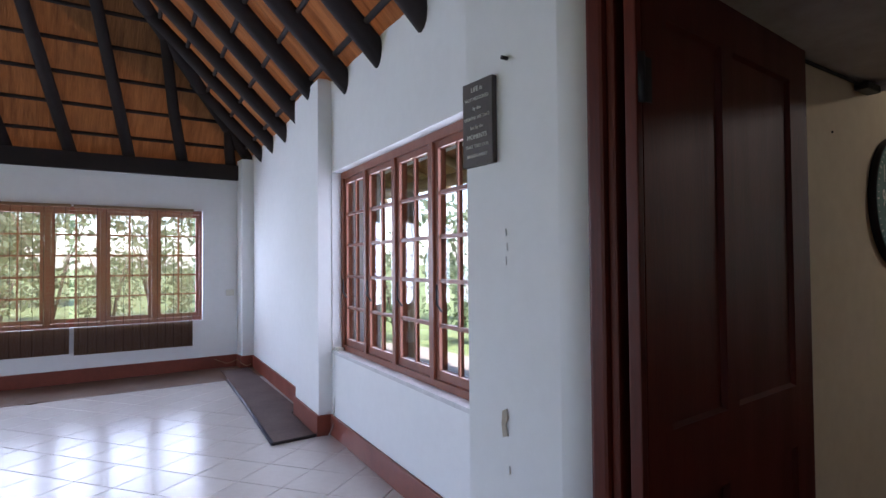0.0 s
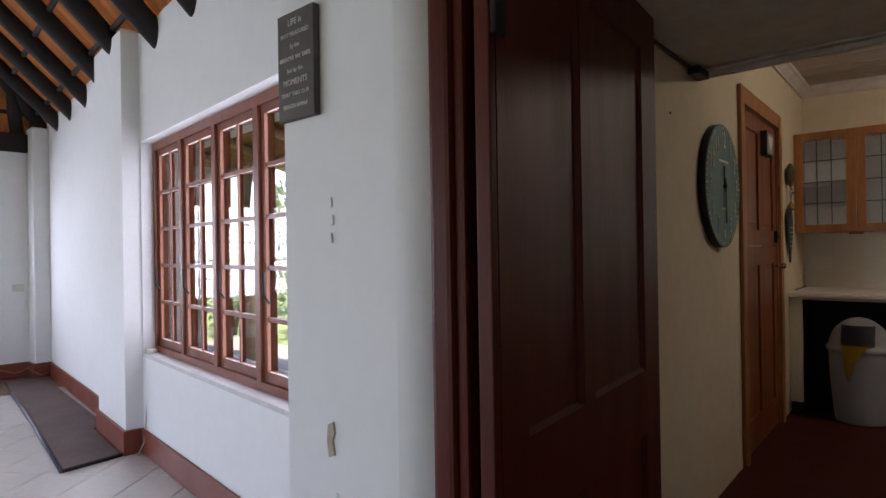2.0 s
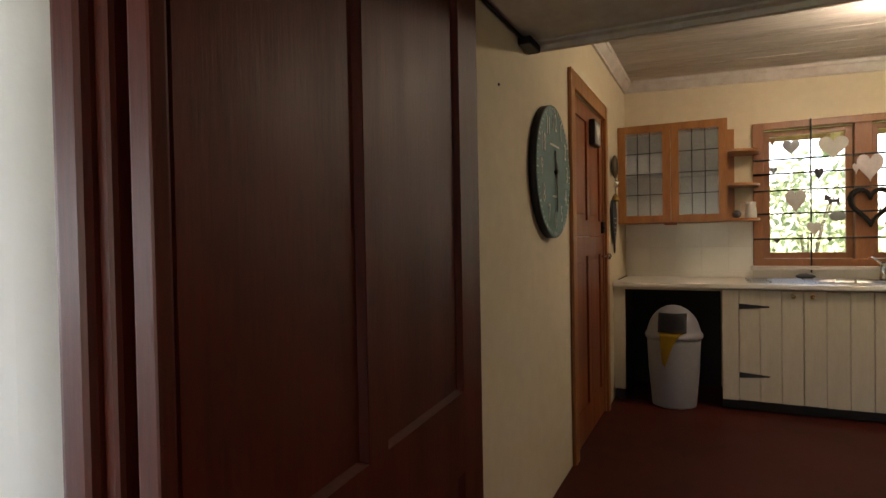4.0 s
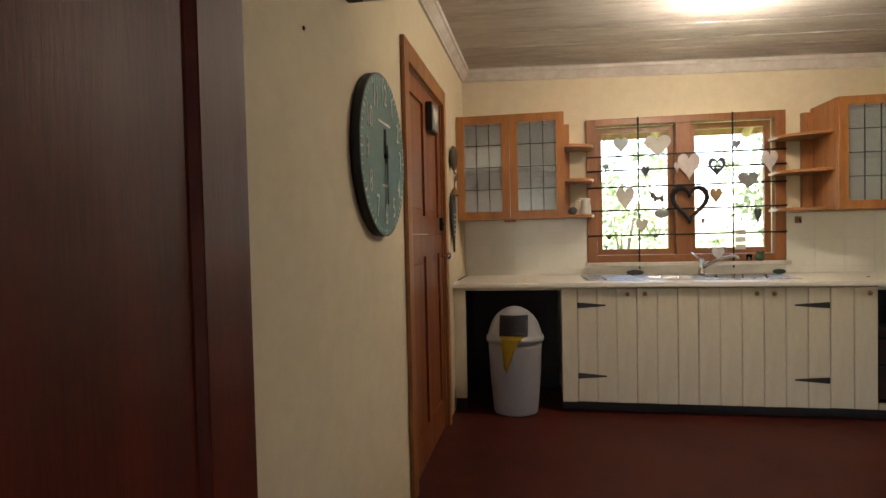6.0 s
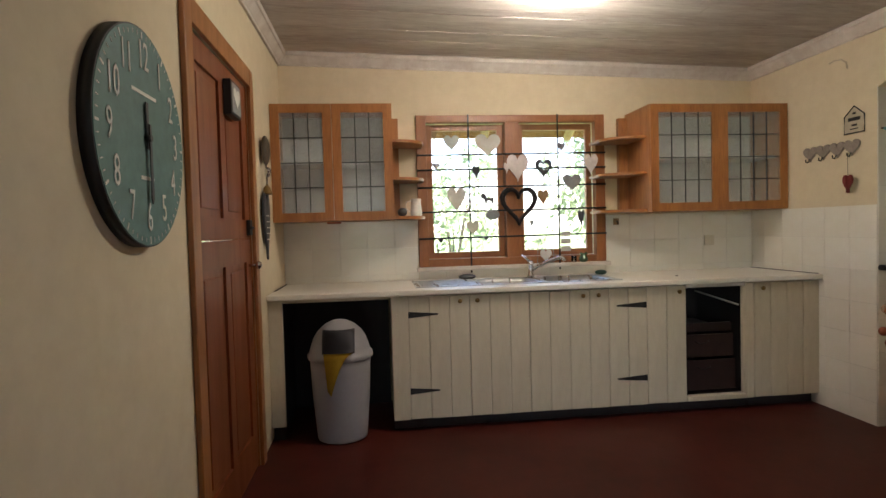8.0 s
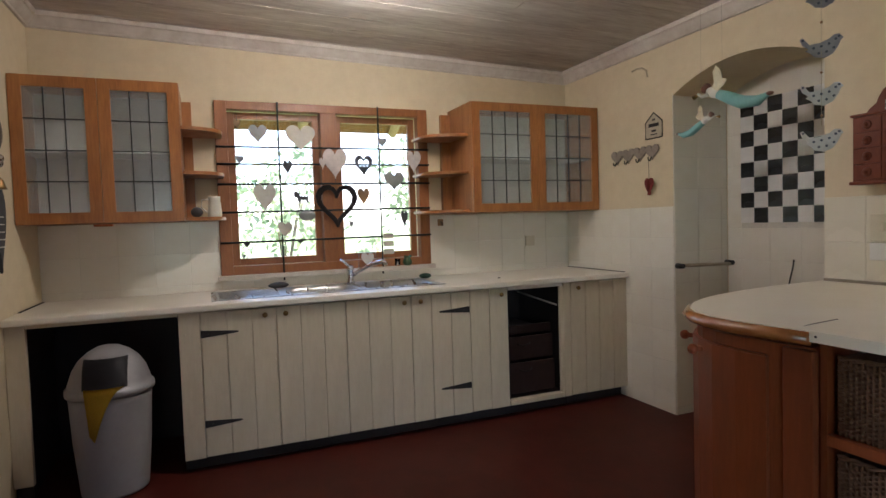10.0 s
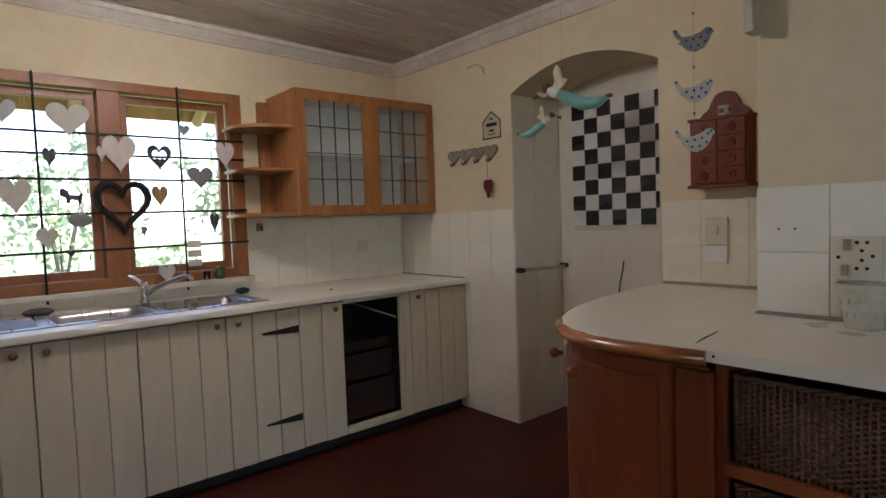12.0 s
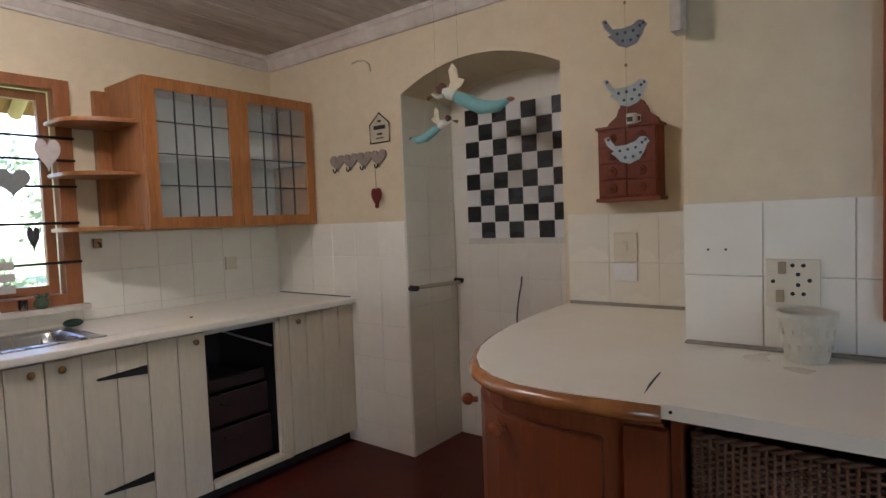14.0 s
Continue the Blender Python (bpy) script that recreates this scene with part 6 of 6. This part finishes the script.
def shrub(x, y, w, h, seed, leaf=0.06):
    ob = thing("garden_shrub", (x, y, -0.16), "leafy green garden shrub in sunlight", "shrub", "garden shrubs")
    bm = B()
    rng = random.Random(seed)
    for k in range(5):
        a = rng.uniform(0, math.tau)
        tube(bm, [(x, y, -0.16), (x + math.cos(a) * w * 0.2, y + math.sin(a) * w * 0.2, h * 0.4), (x + math.cos(a) * w * 0.5, y + math.sin(a) * w * 0.5, h * 0.8)], [0.03, 0.02, 0.008], 6)
    part("stems", bm, BARK, ob)
    leaves = new("leaves", foliage((x, y, h * 0.52), (w, w, h * 0.5), 22, 46, leaf, seed))
    leaves.parent = ob
    leaves.matrix_parent_inverse = ob.matrix_basis.inverted()
    leaves["kind"] = "stuff"


def tree(x, y, h, w, seed):
    ob = thing("garden_tree", (x, y, -0.16), "tall leafy green garden tree", "tree", "garden trees")
    rng = random.Random(seed)
    part("trunk", tube(B(), [(x, y, -0.16), (x + 0.1, y, h * 0.25), (x - 0.05, y + 0.1, h * 0.5), (x, y, h * 0.75)], [0.24, 0.19, 0.14, 0.06], 10), BARK, ob)
    for k in range(6):
        a, z = rng.uniform(0, math.tau), h * rng.uniform(0.25, 0.6)
        part("limb", tube(B(), [(x, y, z), (x + math.cos(a) * w * 0.4, y + math.sin(a) * w * 0.4, z + h * 0.12), (x + math.cos(a) * w * 0.8, y + math.sin(a) * w * 0.8, z + h * 0.2)], [0.09, 0.06, 0.02], 7), BARK, ob)
    crown = new("crown", foliage((x, y, h * 0.62), (w, w, h * 0.36), 46, 90, 0.15, seed))
    crown.parent = ob
    crown.matrix_parent_inverse = ob.matrix_basis.inverted()
    crown["kind"] = "stuff"


for k, (x, y, w, h) in enumerate(((13.6, 1.2, 0.8, 0.9), (12.9, -0.6, 0.7, 0.7), (14.5, -2.2, 0.9, 1.1), (13.2, -4.2, 0.8, 0.9), (17.5, 0.6, 1.3, 2.4), (13.0, 3.0, 1.1, 1.7),
                                  (7.9, 4.0, 0.6, 1.0), (8.3, 6.0, 0.7, 1.3), (8.3, 8.0, 0.8, 1.5), (10.6, 6.5, 1.0, 2.0), (9.4, 8.4, 1.0, 2.4), (7.6, 9.6, 0.9, 2.0),
                                  (1.4, 14.4, 0.9, 1.5), (3.4, 15.2, 1.0, 2.0), (5.0, 13.5, 0.9, 1.4), (0.0, 16.6, 1.2, 2.2))):
    shrub(x, y, w, h, 100 + k)
for k, (x, y, w, h) in enumerate(((2.3, 17.2, 1.9, 3.6), (-1.2, 15.8, 1.7, 3.3), (4.6, 17.8, 1.8, 3.5), (-3.6, 16.2, 1.8, 3.4), (0.6, 18.4, 1.8, 3.8), (12.2, 10.0, 1.6, 3.2), (10.4, 11.2, 1.5, 3.2), (12.6, 7.4, 1.4, 2.6), (19.0, -1.4, 1.7, 3.6), (20.5, 2.2, 1.8, 4.0), (18.5, -5.2, 1.7, 3.6), (22.0, -8.4, 1.9, 4.2), (22.5, 4.8, 1.8, 3.8))):
    shrub(x, y, w, h, 140 + k, 0.12)
for k, (x, y, h, w) in enumerate(((28, 7.5, 7, 2.6), (27, -9.5, 6.5, 2.4), (19, 9, 8.5, 2.8), (15, 10.5, 8, 2.6), (8.5, 22, 7, 2.6), (1, 25, 7.5, 2.8), (-5.5, 22, 7.5, 2.5), (21, -14, 8, 2.8))):
    tree(x, y, h, w, 300 + k)

# ---- tile pieces ----
def chamfered(w, h, t, e=0.0013):
    """A tile in its own plane, face up, 20 faces or fewer."""
    bm = B()
    a = [bm.verts.new((sx * w / 2, sy * h / 2, z)) for z in (0, t - e) for sx, sy in ((-1, -1), (1, -1), (1, 1), (-1, 1))]
    c = [bm.verts.new((sx * (w / 2 - e), sy * (h / 2 - e), t)) for sx, sy in ((-1, -1), (1, -1), (1, 1), (-1, 1))]
    for p, q in ((a[:4], a[4:]), (a[4:], c)):
        for k in range(4):
            bm.faces.new((p[k], p[(k + 1) % 4], q[(k + 1) % 4], q[k]))
    bm.faces.new(c)
    return bm


def tile_field(name, label, origin, u, v, across, up, size_u, size_v, t=0.0042, joint=0.0013, first_u=0.0, skip=None, mat=None):
    """Tiles over a rectangle: origin is its lower corner, u and v its directions, counted down from the top."""
    u, v, origin = Vector(u), Vector(v), Vector(origin)
    nrm = u.cross(v)
    turn = Matrix((u, v, nrm)).transposed().to_4x4()
    bed = slab(B(), [origin - nrm * 0.002, origin + u * across - nrm * 0.002, origin + u * across + v * up - nrm * 0.002, origin + v * up - nrm * 0.002], nrm * 0.005)
    root = solid(name, bed, WALL_GROUT, label, "tiling", kind="structure")
    shared = {}
    cu = [0.0]
    if first_u:
        cu.append(first_u)
    while cu[-1] < across - 0.015:
        cu.append(min(cu[-1] + size_u, across))
    cv = [up]
    while cv[-1] > 0.015:
        cv.append(max(cv[-1] - size_v, 0.0))
    for a, b in zip(cu, cu[1:]):
        for d, c in zip(cv, cv[1:]):
            if skip and skip(origin + u * (a + b) / 2 + v * (c + d) / 2):
                continue
            key = (round(b - a, 3), round(d - c, 3))
            if key not in shared:
                shared[key] = mesh_of(chamfered(b - a - joint, d - c - joint, t), "tile", mat or WALL_TILE)
            p = origin + u * (a + b) / 2 + v * (c + d) / 2 + nrm * random.uniform(0.001, 0.0016)
            wob = pose(0, 0, 0, random.uniform(-0.15, 0.15), random.uniform(-0.15, 0.15), 0)
            piece("tile", shared[key], Matrix.Translation(p) @ turn @ wob, root)
    return root


LAB = "glazed white wall tiles with pale joints"
tile_field("tiling_east_left", LAB, (KX, KL, TOP), (0, -1, 0), (0, 0, 1), KL - W0 - 0.002, 1.338 - TOP, 0.2, 0.2)
tile_field("tiling_east_right", LAB, (KX, W1 - 0.002, TOP), (0, -1, 0), (0, 0, 1), W1 - KR - 0.004, 1.338 - TOP, 0.2, 0.2)
tile_field("tiling_east_sill", LAB, (KX, W0, TOP), (0, -1, 0), (0, 0, 1), W0 - W1, 0.954 - TOP, 0.2, 0.2)
tile_field("tiling_south", LAB, (KX - 0.008, KR, 0.0), (-1, 0, 0), (0, 0, 1), KX - 0.008 - 6.945, 1.34, 0.2, 0.2, first_u=0.145)
tile_field("tiling_recess_side", LAB, (6.945, KR - 0.0, 0.0), (0, -1, 0), (0, 0, 1), 0.452, 2.05, 0.2, 0.2)
CK = 0.0958
C0, CT = 6.832, 1.985
tile_field("tiling_recess", LAB, (6.937, KR - 0.46, 0.0), (-1, 0, 0), (0, 0, 1), 0.95, 2.185, 0.2, 0.2, first_u=0.105,
           skip=lambda p: C0 > p.x > C0 - 8 * CK - 0.1 and CT > p.z > CT - 8 * CK)
chk = thing("checker_tiles", (6.45, KR - 0.455, CT - 8 * CK), "black and white chequered tile panel", "tiling")
chk["kind"] = "structure"
bm = box(B(), C0 - 8 * CK, C0, KR - 0.457, KR - 0.4545, CT - 8 * CK, CT)
bed = part("grout_bed", bm, WALL_GROUT, chk)
small = {True: mesh_of(chamfered(CK - 0.003, CK - 0.003, 0.006), "tile", BLACK_TILE), False: mesh_of(chamfered(CK - 0.003, CK - 0.003, 0.006), "tile", SMALL_WHITE_TILE)}
face = Matrix(((-1, 0, 0), (0, 0, 1), (0, 1, 0))).transposed().to_4x4()
for i in range(8):
    for k in range(8):
        place = Matrix.Translation((C0 - CK * (i + 0.5), KR - 0.4545, CT - CK * (k + 0.5))) @ face @ pose(0, 0, 0, random.uniform(-0.2, 0.2), random.uniform(-0.2, 0.2), 0)
        piece("tile", small[(i + k) % 2 == 0], place, bed)
WARM_TILE = material("yellowed wall tile", (0.76, 0.72, 0.61), 0.25, second=(0.71, 0.66, 0.54), coarse=2.5, fine=12, bump=0.06, per_piece=0.03)
tile_field("tiling_strip", LAB, (5.908, NB, PEN), (-1, 0, 0), (0, 0, 1), 0.615, 1.339 - PEN, 0.2, 0.2, first_u=0.18, mat=WARM_TILE)
tile_field("tiling_breast", LAB, (5.29, -1.69, PEN), (-1, 0, 0), (0, 0, 1), 1.8, 1.357 - PEN, 0.2, 0.2, t=0.006, joint=0.0024)

# floor tiles of the sitting room, laid askew
ang, pitch = radians(35.9), 0.306
du, dv = Vector((math.cos(ang), math.sin(ang), 0)), Vector((-math.sin(ang), math.cos(ang), 0))
start = Vector((3.149, 3.737, 0))
me = mesh_of(chamfered(pitch - 0.005, pitch - 0.005, 0.006, 0.002), "tile", FLOOR_TILE)
turn = pose(0, 0, 0, 0, 0, 35.9)
rest = B()
for i in range(-45, 46):
    for k in range(-45, 46):
        p = start + du * pitch * (i + 0.5) + dv * pitch * (k + 0.5)
        if not (-3.2 < p.x < 4.6 and -3.1 < p.y < 6.95) or (p.y < 1.45 and p.x > 3.07) or p.x > 3.95 + 0.11 * p.y:
            continue
        m = Matrix.Translation((p.x, p.y, -0.006 + random.uniform(-0.0003, 0.0003))) @ turn @ pose(0, 0, 0, random.uniform(-0.06, 0.06), random.uniform(-0.06, 0.06), 0)
        if p.x > 0.6 and p.y > 2.2:
            piece("tile", me, m, floor_sitting)
        else:
            w = pitch / 2 - 0.0025
            rest.faces.new([rest.verts.new(m @ Vector((a * w, b * w, 0.006))) for a, b in ((-1, -1), (1, -1), (1, 1), (-1, 1))])
ob = new("tile_rest", mesh_of(rest, "tile_rest", FLOOR_TILE))
ob.parent = floor_sitting
ob["kind"] = "stuff"
